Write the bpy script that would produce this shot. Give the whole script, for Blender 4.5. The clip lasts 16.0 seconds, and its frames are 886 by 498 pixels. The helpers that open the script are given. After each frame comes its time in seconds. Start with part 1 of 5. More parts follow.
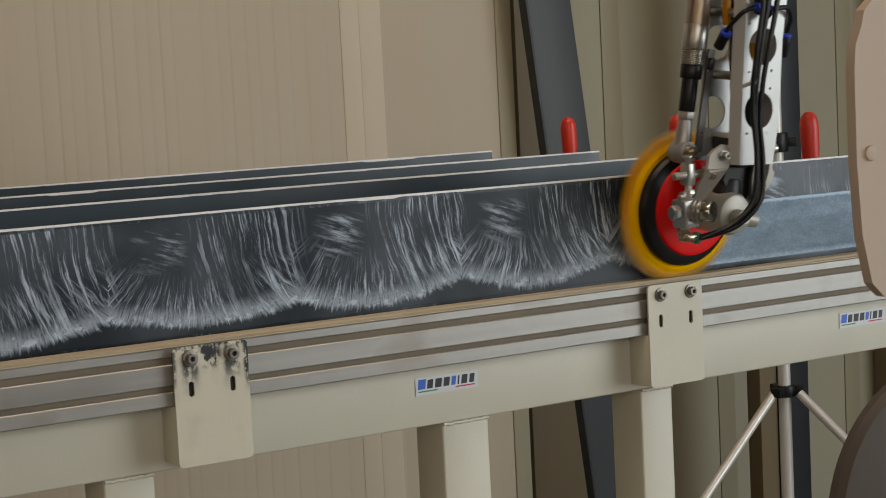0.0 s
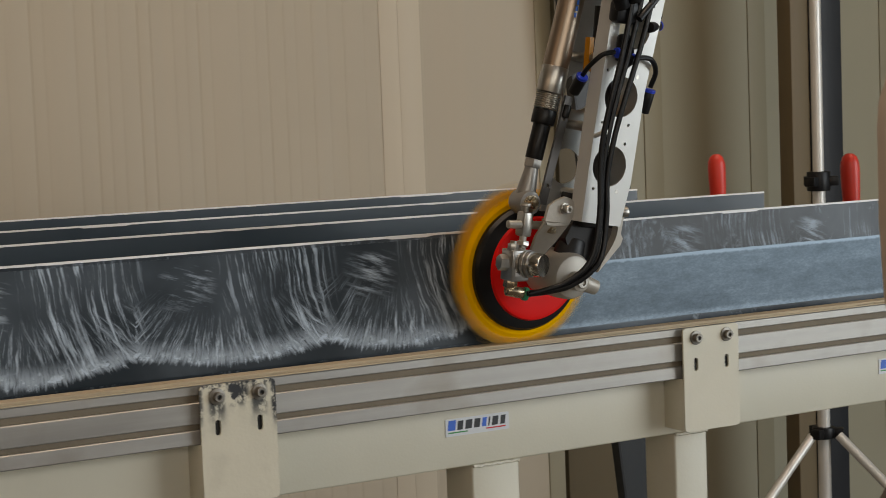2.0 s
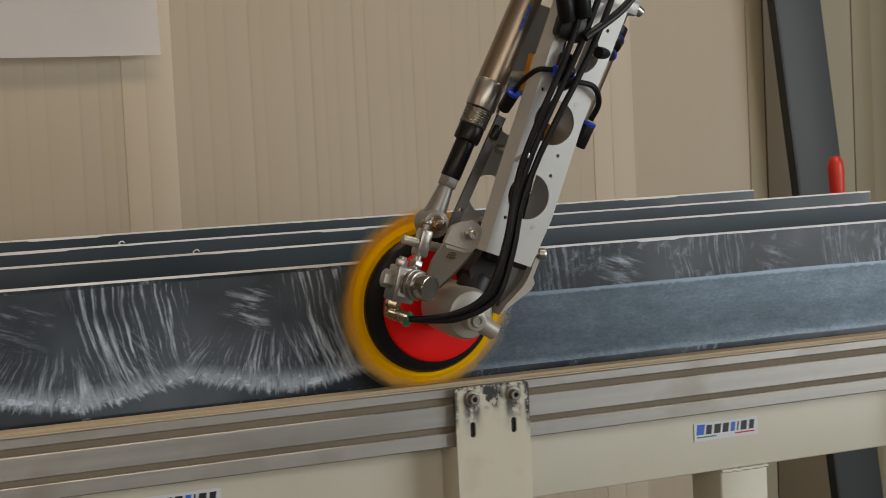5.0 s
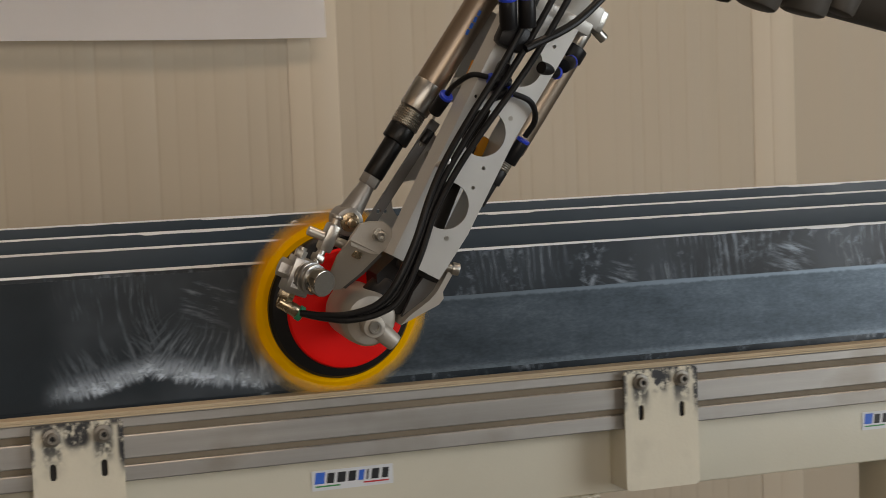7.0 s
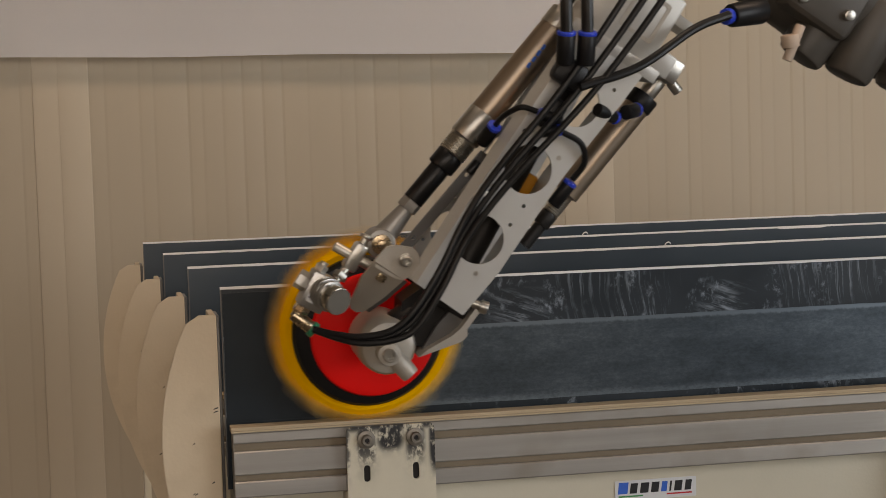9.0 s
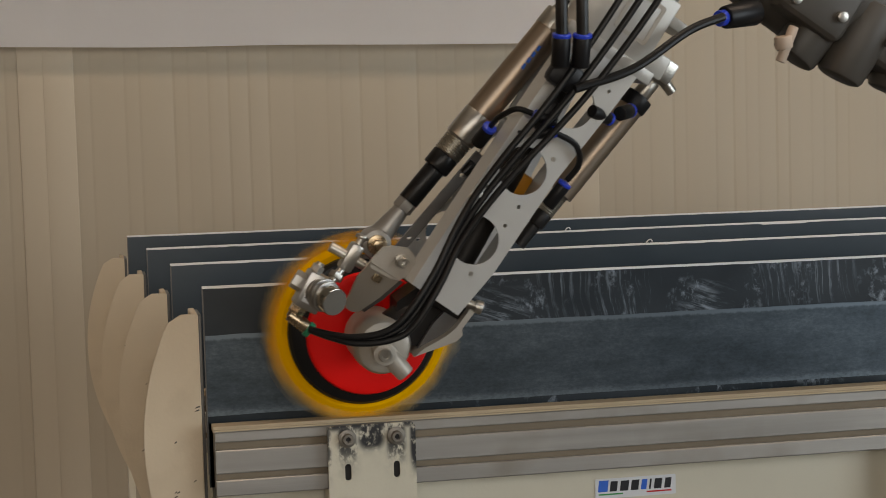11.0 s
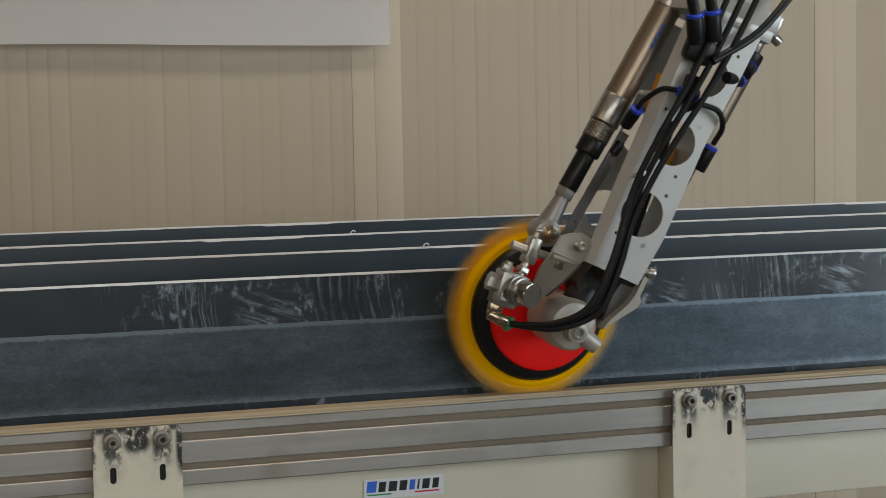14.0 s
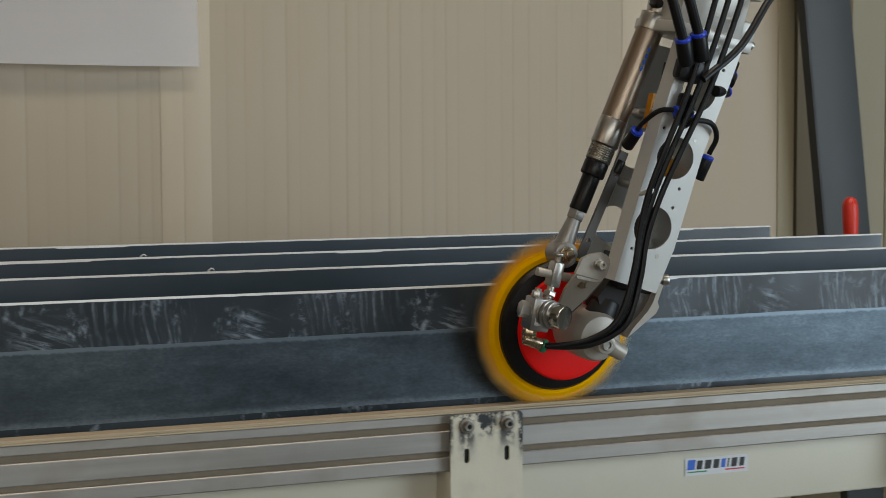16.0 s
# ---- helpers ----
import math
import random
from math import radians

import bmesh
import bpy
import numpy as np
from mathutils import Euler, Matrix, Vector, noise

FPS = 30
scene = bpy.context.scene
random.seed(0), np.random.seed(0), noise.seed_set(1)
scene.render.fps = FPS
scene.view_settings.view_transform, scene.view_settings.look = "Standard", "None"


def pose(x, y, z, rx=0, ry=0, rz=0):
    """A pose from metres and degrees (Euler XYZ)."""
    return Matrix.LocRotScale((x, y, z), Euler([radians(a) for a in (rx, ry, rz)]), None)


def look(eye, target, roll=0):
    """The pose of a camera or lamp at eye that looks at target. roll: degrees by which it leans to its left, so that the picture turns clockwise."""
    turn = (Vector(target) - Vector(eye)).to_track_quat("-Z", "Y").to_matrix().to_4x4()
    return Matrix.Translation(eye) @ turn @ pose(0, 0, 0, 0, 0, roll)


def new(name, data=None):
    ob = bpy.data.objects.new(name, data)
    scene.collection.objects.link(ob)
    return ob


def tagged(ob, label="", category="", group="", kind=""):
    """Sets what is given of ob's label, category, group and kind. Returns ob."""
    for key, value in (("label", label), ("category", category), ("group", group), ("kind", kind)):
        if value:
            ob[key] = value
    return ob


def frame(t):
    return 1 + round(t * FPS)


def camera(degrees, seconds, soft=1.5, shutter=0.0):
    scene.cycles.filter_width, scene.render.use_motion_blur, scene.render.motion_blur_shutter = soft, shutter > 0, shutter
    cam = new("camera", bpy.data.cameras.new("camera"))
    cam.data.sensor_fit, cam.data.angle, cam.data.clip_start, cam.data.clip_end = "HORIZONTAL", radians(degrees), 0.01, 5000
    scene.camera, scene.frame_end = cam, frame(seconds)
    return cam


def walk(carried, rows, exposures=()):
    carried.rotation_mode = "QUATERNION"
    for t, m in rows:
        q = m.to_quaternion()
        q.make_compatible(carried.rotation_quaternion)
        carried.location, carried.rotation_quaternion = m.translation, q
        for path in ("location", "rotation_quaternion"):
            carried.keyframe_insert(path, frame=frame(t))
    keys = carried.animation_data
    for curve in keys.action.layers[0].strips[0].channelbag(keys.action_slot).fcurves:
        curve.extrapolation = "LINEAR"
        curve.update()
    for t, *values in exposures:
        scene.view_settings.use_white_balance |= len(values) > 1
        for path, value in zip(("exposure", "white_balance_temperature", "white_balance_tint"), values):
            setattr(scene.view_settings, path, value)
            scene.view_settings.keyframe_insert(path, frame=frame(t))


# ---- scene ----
cam = camera(29.2, 16.0, soft=0.75, shutter=0.5)
PATH = [
    (0, (-0.79, -1.909, 1.312), (0.244, -0.207, 1.122), -2.9),
    (0.5, (-0.77, -1.902, 1.317), (0.264, -0.2, 1.138), -2.8),
    (1, (-0.764, -1.893, 1.313), (0.25, -0.178, 1.142), -2.7),
    (1.5, (-0.754, -1.895, 1.323), (0.259, -0.177, 1.168), -2.4),
    (2, (-0.765, -1.894, 1.322), (0.229, -0.165, 1.169), -2.2),
    (2.5, (-0.779, -1.888, 1.323), (0.186, -0.142, 1.172), -2.1),
    (3, (-0.782, -1.883, 1.324), (0.164, -0.128, 1.177), -2.1),
    (3.5, (-0.799, -1.855, 1.324), (0.138, -0.094, 1.176), -1.9),
    (4, (-0.813, -1.84, 1.315), (0.095, -0.064, 1.162), -2.1),
    (4.5, (-0.833, -1.841, 1.319), (0.023, -0.039, 1.177), -2.5),
    (7, (-0.892, -1.859, 1.326), (-0.236, 0.025, 1.175), -2.2),
    (7.5, (-0.907, -1.857, 1.331), (-0.323, 0.05, 1.177), -1.8),
    (8, (-0.927, -1.853, 1.334), (-0.391, 0.068, 1.189), -1.7),
    (8.5, (-0.943, -1.849, 1.353), (-0.476, 0.09, 1.204), -1.8),
    (9, (-0.977, -1.847, 1.323), (-0.585, 0.111, 1.2), -1.8),
    (11.5, (-0.962, -1.862, 1.346), (-0.546, 0.088, 1.187), -1.5),
    (12, (-0.95, -1.873, 1.342), (-0.494, 0.067, 1.172), -1.2),
    (12.5, (-0.933, -1.885, 1.349), (-0.442, 0.047, 1.192), -1.2),
    (13, (-0.909, -1.896, 1.351), (-0.363, 0.023, 1.206), -1.4),
    (13.5, (-0.906, -1.901, 1.349), (-0.335, 0.01, 1.199), -1.2),
    (14, (-0.895, -1.899, 1.351), (-0.309, 0.007, 1.199), -1.1),
    (14.5, (-0.881, -1.899, 1.352), (-0.277, 0.002, 1.203), -1.2),
    (15, (-0.856, -1.908, 1.359), (-0.199, -0.024, 1.219), -0.9),
    (15.5, (-0.844, -1.925, 1.353), (-0.131, -0.06, 1.229), -0.7),
    (16, (-0.829, -1.933, 1.359), (-0.065, -0.089, 1.228), -0.3),
]
walk(cam, [(t, look(eye, target, roll)) for t, eye, target, roll in PATH],
     exposures=[(0, -0.04, 7900, 20), (3.5, 0.0, 7950, 21), (7, 0.06, 8050, 23), (9, 0.06, 8300, 26), (11.5, 0.05, 7600, 19), (12.5, 0.05, 7350, 17), (14.5, 0.05, 7250, 17), (16, 0.05, 7050, 15)])

# ---- light: a closed unseen hall, a daylight door behind the camera, added fills ----
world = bpy.data.worlds.new("hall_world")
scene.world = world
world.use_nodes = True
_wn = world.node_tree.nodes
_sky = _wn.new("ShaderNodeTexSky")
_sky.sky_type, _sky.sun_disc = "NISHITA", False
_sky.sun_elevation, _sky.sun_rotation = radians(38), radians(150)
world.node_tree.links.new(_sky.outputs[0], _wn["Background"].inputs[0])
_wn["Background"].inputs[1].default_value = 0.1
scene.view_settings.exposure = 0.0


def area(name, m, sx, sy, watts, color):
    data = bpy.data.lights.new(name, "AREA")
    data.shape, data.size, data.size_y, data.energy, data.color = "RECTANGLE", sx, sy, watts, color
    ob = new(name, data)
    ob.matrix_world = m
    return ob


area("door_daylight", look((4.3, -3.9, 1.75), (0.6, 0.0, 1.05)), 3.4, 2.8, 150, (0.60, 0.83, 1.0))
# unseen sources added for brightness: front daylight, overhead fill, warm left fill
area("front_daylight", look((-1.3, -3.95, 1.9), (-0.6, 0.0, 0.95)), 3.4, 1.5, 27, (0.93, 1.0, 0.97))
area("overhead_fill", look((0.7, -0.5, 3.95), (0.7, 0.5, 0.0)), 3.6, 1.2, 58, (1.0, 0.90, 0.77))
area("warm_fill_left", look((-4.6, -2.2, 2.2), (-0.3, 0.1, 0.9)), 1.8, 1.4, 12, (1.0, 0.78, 0.55))

# ---- small mesh kit ----
from mathutils.geometry import tessellate_polygon


def part(name, bm, material, parent=None, label="", smooth=28):
    """Links a bmesh as one mesh object under a thing or a part."""
    me = bpy.data.meshes.new(name)
    bmesh.ops.recalc_face_normals(bm, faces=bm.faces)
    for f in bm.faces:
        f.smooth = True
    for e in bm.edges:
        e.smooth = len(e.link_faces) == 2 and e.calc_face_angle(3.2) < radians(smooth)
    bm.to_mesh(me)
    bm.free()
    for m in (material if isinstance(material, (list, tuple)) else [material]):
        me.materials.append(m)
    ob = new(name, me)
    if parent is not None:
        ob.parent = parent
    if label:
        tagged(ob, label)
    return ob


def thing(name, label, category, group="", at=(0, 0, 0)):
    ob = new(name)
    ob.empty_display_size = 0.05
    ob.location = at
    return tagged(ob, label, category, group)


def box(bm, lo, hi, bevel=0.0, seg=2, m=None):
    c = [(a + b) / 2 for a, b in zip(lo, hi)]
    s = [b - a for a, b in zip(lo, hi)]
    made = bmesh.ops.create_cube(bm, size=1.0, matrix=Matrix.Translation(c) @ Matrix.Diagonal((*s, 1)))
    vs = made["verts"]
    if bevel:
        es = list({e for v in vs for e in v.link_edges})
        out = bmesh.ops.bevel(bm, geom=es, offset=bevel, segments=seg, profile=0.5, affect="EDGES")
        vs = list({v for f in out["faces"] for v in f.verts} | {v for v in vs if v.is_valid})
    if m is not None:
        bmesh.ops.transform(bm, matrix=m, verts=vs)
    return vs


def rod(bm, a, b, r, r2=None, n=20, bevel=0.0):
    """A cylinder or cone from a to b."""
    a, b = Vector(a), Vector(b)
    d = b - a
    m = Matrix.Translation((a + b) / 2) @ d.to_track_quat("Z", "Y").to_matrix().to_4x4()
    out = bmesh.ops.create_cone(bm, cap_ends=True, segments=n, radius1=r, radius2=r if r2 is None else r2, depth=d.length, matrix=m)
    if bevel:
        caps = [e for v in out["verts"] for e in v.link_edges if e.calc_length() > 0 and any(len(f.verts) == n for f in e.link_faces)]
        bmesh.ops.bevel(bm, geom=list(set(caps)), offset=bevel, segments=2, profile=0.5, affect="EDGES")


def ring(bm, center, axis, r_out, r_in, depth, n=40, bevel=0.0):
    """A flat ring (tube wall) about an axis."""
    q = Vector(axis).to_track_quat("Z", "Y").to_matrix().to_4x4()
    m = Matrix.Translation(center) @ q
    h, prof = depth / 2, []
    b = bevel
    prof = [(r_in, -h), (r_out - b, -h), (r_out, -h + b), (r_out, h - b), (r_out - b, h), (r_in, h)]
    lathe(bm, prof, m, n, True)


def lathe(bm, prof, m, n=40, closed=False):
    """Turns a profile of (radius, height) about z, then places it by m."""
    loops = []
    for i in range(n):
        a = 2 * math.pi * i / n
        loops.append([bm.verts.new(m @ Vector((r * math.cos(a), r * math.sin(a), z))) for r, z in prof])
    k = len(prof)
    for i in range(n):
        p, q = loops[i], loops[(i + 1) % n]
        for j in range(k if closed else k - 1):
            f = [p[j], q[j], q[(j + 1) % k], p[(j + 1) % k]]
            if prof[j][0] < 1e-6:
                f = [p[j], q[(j + 1) % k], p[(j + 1) % k]]
            elif prof[(j + 1) % k][0] < 1e-6:
                f = [p[j], q[j], p[(j + 1) % k]]
            bm.faces.new(f)
    bmesh.ops.remove_doubles(bm, verts=[v for lp in loops for v in lp], dist=1e-6)


def smooth_path(points, steps=6):
    """A Catmull-Rom line through the points."""
    ps = [Vector(p) for p in points]
    ps = [2 * ps[0] - ps[1]] + ps + [2 * ps[-1] - ps[-2]]
    out = []
    for i in range(1, len(ps) - 2):
        a, b, c, d = ps[i - 1:i + 3]
        for s in range(steps):
            t = s / steps
            out.append(0.5 * (2 * b + (c - a) * t + (2 * a - 5 * b + 4 * c - d) * t * t + (3 * b - a - 3 * c + d) * t ** 3))
    return out + [ps[-2]]


def hose(bm, points, r, n=10, steps=6):
    line = smooth_path(points, steps)
    loops, up = [], Vector((0, -1, 0.2)).normalized()
    for i, p in enumerate(line):
        d = (line[min(i + 1, len(line) - 1)] - line[max(i - 1, 0)]).normalized()
        side = d.cross(up).normalized()
        up = side.cross(d).normalized()
        loops.append([bm.verts.new(p + r * (math.cos(2 * math.pi * k / n) * side + math.sin(2 * math.pi * k / n) * up)) for k in range(n)])
    for a, b in zip(loops, loops[1:]):
        for k in range(n):
            bm.faces.new((a[k], a[(k + 1) % n], b[(k + 1) % n], b[k]))
    bm.faces.new(loops[0])
    bm.faces.new(loops[-1][::-1])


def circle(cx, cz, r, n=32):
    return [(cx + r * math.cos(2 * math.pi * i / n), cz + r * math.sin(2 * math.pi * i / n)) for i in range(n)]


def slot(cx, cz, w, h, n=8):
    r = w / 2
    top = [(cx + r * math.cos(math.pi * i / n), cz + h / 2 - r + r * math.sin(math.pi * i / n)) for i in range(n + 1)]
    low = [(cx - r * math.cos(math.pi * i / n), cz - h / 2 + r - r * math.sin(math.pi * i / n)) for i in range(n + 1)]
    return top + low


def rounded(x0, z0, x1, z1, r, n=5):
    out = []
    for cx, cz, a in ((x1 - r, z1 - r, 0), (x0 + r, z1 - r, 90), (x0 + r, z0 + r, 180), (x1 - r, z0 + r, 270)):
        out += [(cx + r * math.cos(radians(a + 90 * i / n)), cz + r * math.sin(radians(a + 90 * i / n))) for i in range(n + 1)]
    return out


def plate(bm, outer, holes, y0, y1, m=None, edge=0.0):
    """A flat plate in the xz plane with holes, from y0 (front) to y1 (back)."""
    loops = [outer] + list(holes)
    flat = [p for lp in loops for p in lp]
    tris = tessellate_polygon([[Vector((x, z, 0)) for x, z in lp] for lp in loops])
    front = [bm.verts.new((x, y0, z)) for x, z in flat]
    back = [bm.verts.new((x, y1, z)) for x, z in flat]
    for t in tris:
        bm.faces.new([front[i] for i in t])
        bm.faces.new([back[i] for i in reversed(t)])
    k = 0
    for lp in loops:
        n = len(lp)
        for i in range(n):
            a, b = k + i, k + (i + 1) % n
            bm.faces.new((front[a], front[b], back[b], back[a]))
        k += n
    if m is not None:
        bmesh.ops.transform(bm, matrix=m, verts=front + back)
    return front + back


# ---- materials ----
def mat(name, color, rough=0.5, metal=0.0, vary=0.12, scale=30.0, bump=0.0, bump_scale=120.0, stain=0.0, stain_color=(0.05, 0.045, 0.04), stain_scale=6.0, stretch=(1, 1, 1), rough_vary=0.12, aniso=0.0, spec=0.5):
    """A surface with fine grain, larger tone changes, optional stains and relief."""
    m = bpy.data.materials.new(name)
    m.use_nodes = True
    nt = m.node_tree
    N, L = nt.nodes, nt.links
    b = N["Principled BSDF"]
    tc = N.new("ShaderNodeTexCoord")
    mp = N.new("ShaderNodeMapping")
    mp.inputs["Scale"].default_value = stretch
    L.new(tc.outputs["Object"], mp.inputs[0])
    n1 = N.new("ShaderNodeTexNoise")
    n1.inputs["Scale"].default_value, n1.inputs["Detail"].default_value = scale, 6
    L.new(mp.outputs[0], n1.inputs["Vector"])
    n2 = N.new("ShaderNodeTexNoise")
    n2.inputs["Scale"].default_value, n2.inputs["Detail"].default_value = stain_scale, 4
    L.new(tc.outputs["Object"], n2.inputs["Vector"])
    mix = N.new("ShaderNodeMix")
    mix.data_type = "RGBA"
    mix.inputs[6].default_value = (*[c * (1 - vary) for c in color], 1)
    mix.inputs[7].default_value = (*[min(1, c * (1 + vary)) for c in color], 1)
    add = N.new("ShaderNodeMath")
    add.operation = "MULTIPLY_ADD"
    add.inputs[1].default_value, add.inputs[2].default_value = 0.6, 0.0
    L.new(n1.outputs[0], add.inputs[0])
    sc = N.new("ShaderNodeMath")
    sc.operation = "MULTIPLY_ADD"
    sc.inputs[1].default_value = 0.4
    L.new(n2.outputs[0], sc.inputs[0])
    L.new(add.outputs[0], sc.inputs[2])
    L.new(sc.outputs[0], mix.inputs[0])
    col = mix.outputs[2]
    if stain:
        rp = N.new("ShaderNodeMapRange")
        rp.inputs[1].default_value, rp.inputs[2].default_value = 0.52, 0.75
        rp.inputs[4].default_value = stain
        L.new(n2.outputs[0], rp.inputs[0])
        m2 = N.new("ShaderNodeMix")
        m2.data_type = "RGBA"
        L.new(rp.outputs[0], m2.inputs[0])
        L.new(col, m2.inputs[6])
        m2.inputs[7].default_value = (*stain_color, 1)
        col = m2.outputs[2]
    L.new(col, b.inputs["Base Color"])
    rr = N.new("ShaderNodeMapRange")
    rr.inputs[3].default_value, rr.inputs[4].default_value = max(0.02, rough - rough_vary), min(1, rough + rough_vary)
    L.new(n1.outputs[0], rr.inputs[0])
    L.new(rr.outputs[0], b.inputs["Roughness"])
    b.inputs["Metallic"].default_value = metal
    b.inputs["Specular IOR Level"].default_value = spec
    if aniso:
        b.inputs["Anisotropic"].default_value = aniso
    if bump:
        n3 = N.new("ShaderNodeTexNoise")
        n3.inputs["Scale"].default_value = bump_scale
        L.new(mp.outputs[0], n3.inputs["Vector"])
        bp = N.new("ShaderNodeBump")
        bp.inputs["Strength"].default_value, bp.inputs["Distance"].default_value = bump, 0.002
        L.new(n3.outputs[0], bp.inputs["Height"])
        L.new(bp.outputs[0], b.inputs["Normal"])
    return m


class Web:
    """Short hand for arithmetic in a material."""
    def __init__(self, material):
        self.t = material.node_tree

    def put(self, socket, value):
        if isinstance(value, bpy.types.NodeSocket):
            self.t.links.new(value, socket)
        else:
            socket.default_value = value

    def op(self, kind, a, b=0.0, c=0.0):
        n = self.t.nodes.new("ShaderNodeMath")
        n.operation = kind
        for s, v in zip(n.inputs, (a, b, c)):
            self.put(s, v)
        return n.outputs[0]

    def ramp(self, v, lo, hi, a=0.0, b=1.0):
        n = self.t.nodes.new("ShaderNodeMapRange")
        n.interpolation_type = "SMOOTHSTEP"
        for s, w in zip(n.inputs, (v, lo, hi, a, b)):
            self.put(s, w)
        return n.outputs[0]

    def vec(self, x, y, z):
        n = self.t.nodes.new("ShaderNodeCombineXYZ")
        for s, w in zip(n.inputs, (x, y, z)):
            self.put(s, w)
        return n.outputs[0]

    def noise(self, v, scale, detail=3.0, rough=0.5):
        n = self.t.nodes.new("ShaderNodeTexNoise")
        self.put(n.inputs["Vector"], v)
        n.inputs["Scale"].default_value, n.inputs["Detail"].default_value, n.inputs["Roughness"].default_value = scale, detail, rough
        return n.outputs[0]

    def blend(self, f, a, b):
        n = self.t.nodes.new("ShaderNodeMix")
        n.data_type = "RGBA"
        self.put(n.inputs[0], f)
        self.put(n.inputs[6], a if isinstance(a, bpy.types.NodeSocket) else (*a, 1))
        self.put(n.inputs[7], b if isinstance(b, bpy.types.NodeSocket) else (*b, 1))
        return n.outputs[2]


def dusty_primer(name, amount, smear, broken=False):
    """Dark grey primed steel with dry dust wiped into fans, one fan each 0.25 m."""
    m = bpy.data.materials.new(name)
    m.use_nodes = True
    w = Web(m)
    N = m.node_tree.nodes
    b = N["Principled BSDF"]
    tc = N.new("ShaderNodeTexCoord").outputs["Object"]
    sep = N.new("ShaderNodeSeparateXYZ")
    m.node_tree.links.new(tc, sep.inputs[0])
    x, z = sep.outputs[0], sep.outputs[2]
    wob = w.noise(w.vec(x, 0.0, z), 9.0)
    wob2 = w.noise(w.vec(w.op("ADD", x, 7.3), 0.0, z), 5.0)
    xs = w.op("ADD", w.op("ADD", x, 0.079), w.op("MULTIPLY", w.op("SUBTRACT", wob, 0.5), 0.02))
    period = 0.252
    cell = w.op("FLOOR", w.op("DIVIDE", xs, period))
    dx = w.op("SUBTRACT", w.op("MODULO", w.op("ADD", xs, 20 * period), period), 0.5 * period)
    dz = w.op("SUBTRACT", z, 1.165)
    # lower, scalloped limit of the wiped dust, and the height above it
    floor_z = w.op("ADD", 1.028, w.op("ADD", w.op("MULTIPLY", w.op("MULTIPLY", dx, dx), 1.25), w.op("MULTIPLY", w.op("SUBTRACT", wob2, 0.5), 0.03)))
    d = w.op("SUBTRACT", z, floor_z)
    # the angle of a stroke, spreading out from above the fan
    a = w.op("ARCTAN2", w.op("ADD", dx, 0.012), w.op("SUBTRACT", 0.035, dz))
    a = w.op("ADD", a, w.op("MULTIPLY", w.op("SUBTRACT", w.noise(w.vec(x, 6.0, z), 24.0, 2.0, 0.5), 0.5), 0.07))
    st = w.noise(w.vec(w.op("MULTIPLY", a, 34.0), w.op("MULTIPLY", d, 14.0), w.op("MULTIPLY", cell, 3.7)), 1.0, 5.0, 0.74)
    fine = w.noise(w.vec(w.op("MULTIPLY", a, 90.0), w.op("MULTIPLY", d, 30.0), cell), 1.0, 4.0, 0.7)
    ragged = w.op("ADD", d, w.op("MULTIPLY", w.op("SUBTRACT", st, 0.5), 0.032))
    cut = w.ramp(ragged, -0.003, 0.008)
    lowdust = w.op("MULTIPLY", w.op("MULTIPLY", w.ramp(d, 0.036, 0.008), cut), w.ramp(fine, 0.28, 0.56))
    fan = w.op("MULTIPLY", w.op("MULTIPLY", w.ramp(st, 0.46, 0.64), w.ramp(fine, 0.2, 0.6, 0.35, 1.0)), w.op("MULTIPLY", w.ramp(d, 0.100, 0.02), cut))
    # long bowed strokes
    bow = w.op("ADD", w.op("ADD", dx, w.op("MULTIPLY", w.op("MULTIPLY", dz, dz), -2.2)), w.op("MULTIPLY", w.noise(w.vec(x, 0.0, z), 12.0), 0.014))
    ln = w.noise(w.vec(w.op("MULTIPLY", bow, 160.0), w.op("MULTIPLY", z, 7.0), cell), 1.0, 5.0, 0.72)
    where = w.op("MAXIMUM", w.ramp(dx, -0.03, 0.03), w.ramp(dx, -0.10, -0.14))
    ln = w.op("MULTIPLY", w.ramp(ln, 0.49, 0.62), w.op("MULTIPLY", where, cut))
    ln = w.op("MULTIPLY", ln, w.ramp(w.noise(w.vec(x, 3.0, w.op("MULTIPLY", z, 0.5)), 18.0), 0.26, 0.52, 0.25, 1.0))
    # brushed blot near the top of the fan
    bl = w.noise(w.vec(w.op("MULTIPLY", w.op("ADD", x, w.op("MULTIPLY", z, -0.7)), 14.0), w.op("MULTIPLY", w.op("ADD", z, w.op("MULTIPLY", x, 0.35)), 110.0), 2.0), 1.0, 4.0, 0.7)
    blot = w.op("MULTIPLY", w.ramp(bl, 0.42, 0.66), w.op("MULTIPLY", w.ramp(w.op("ABSOLUTE", w.op("ADD", dx, 0.055)), 0.0, 0.05, 1.0, 0.0), w.op("MULTIPLY", w.ramp(dz, -0.085, -0.05), w.ramp(dz, -0.005, -0.02))))
    patchy = w.ramp(w.noise(w.vec(x, 8.0, z), 15.0, 4.0, 0.6), 0.34, 0.60, 0.30, 1.0)
    begun = w.ramp(w.op("ADD", x, w.op("MULTIPLY", wob2, 0.1)), -0.54, -0.36, 0.25, 1.0)
    strokes = w.op("MULTIPLY", w.op("MAXIMUM", w.op("MAXIMUM", fan, ln), w.op("MULTIPLY", blot, 0.8)), w.op("MULTIPLY", patchy, begun))
    clump = w.ramp(w.noise(w.vec(w.op("MULTIPLY", x, 60.0), 3.0, w.op("MULTIPLY", z, 75.0)), 1.0, 5.0, 0.7), 0.44, 0.60)
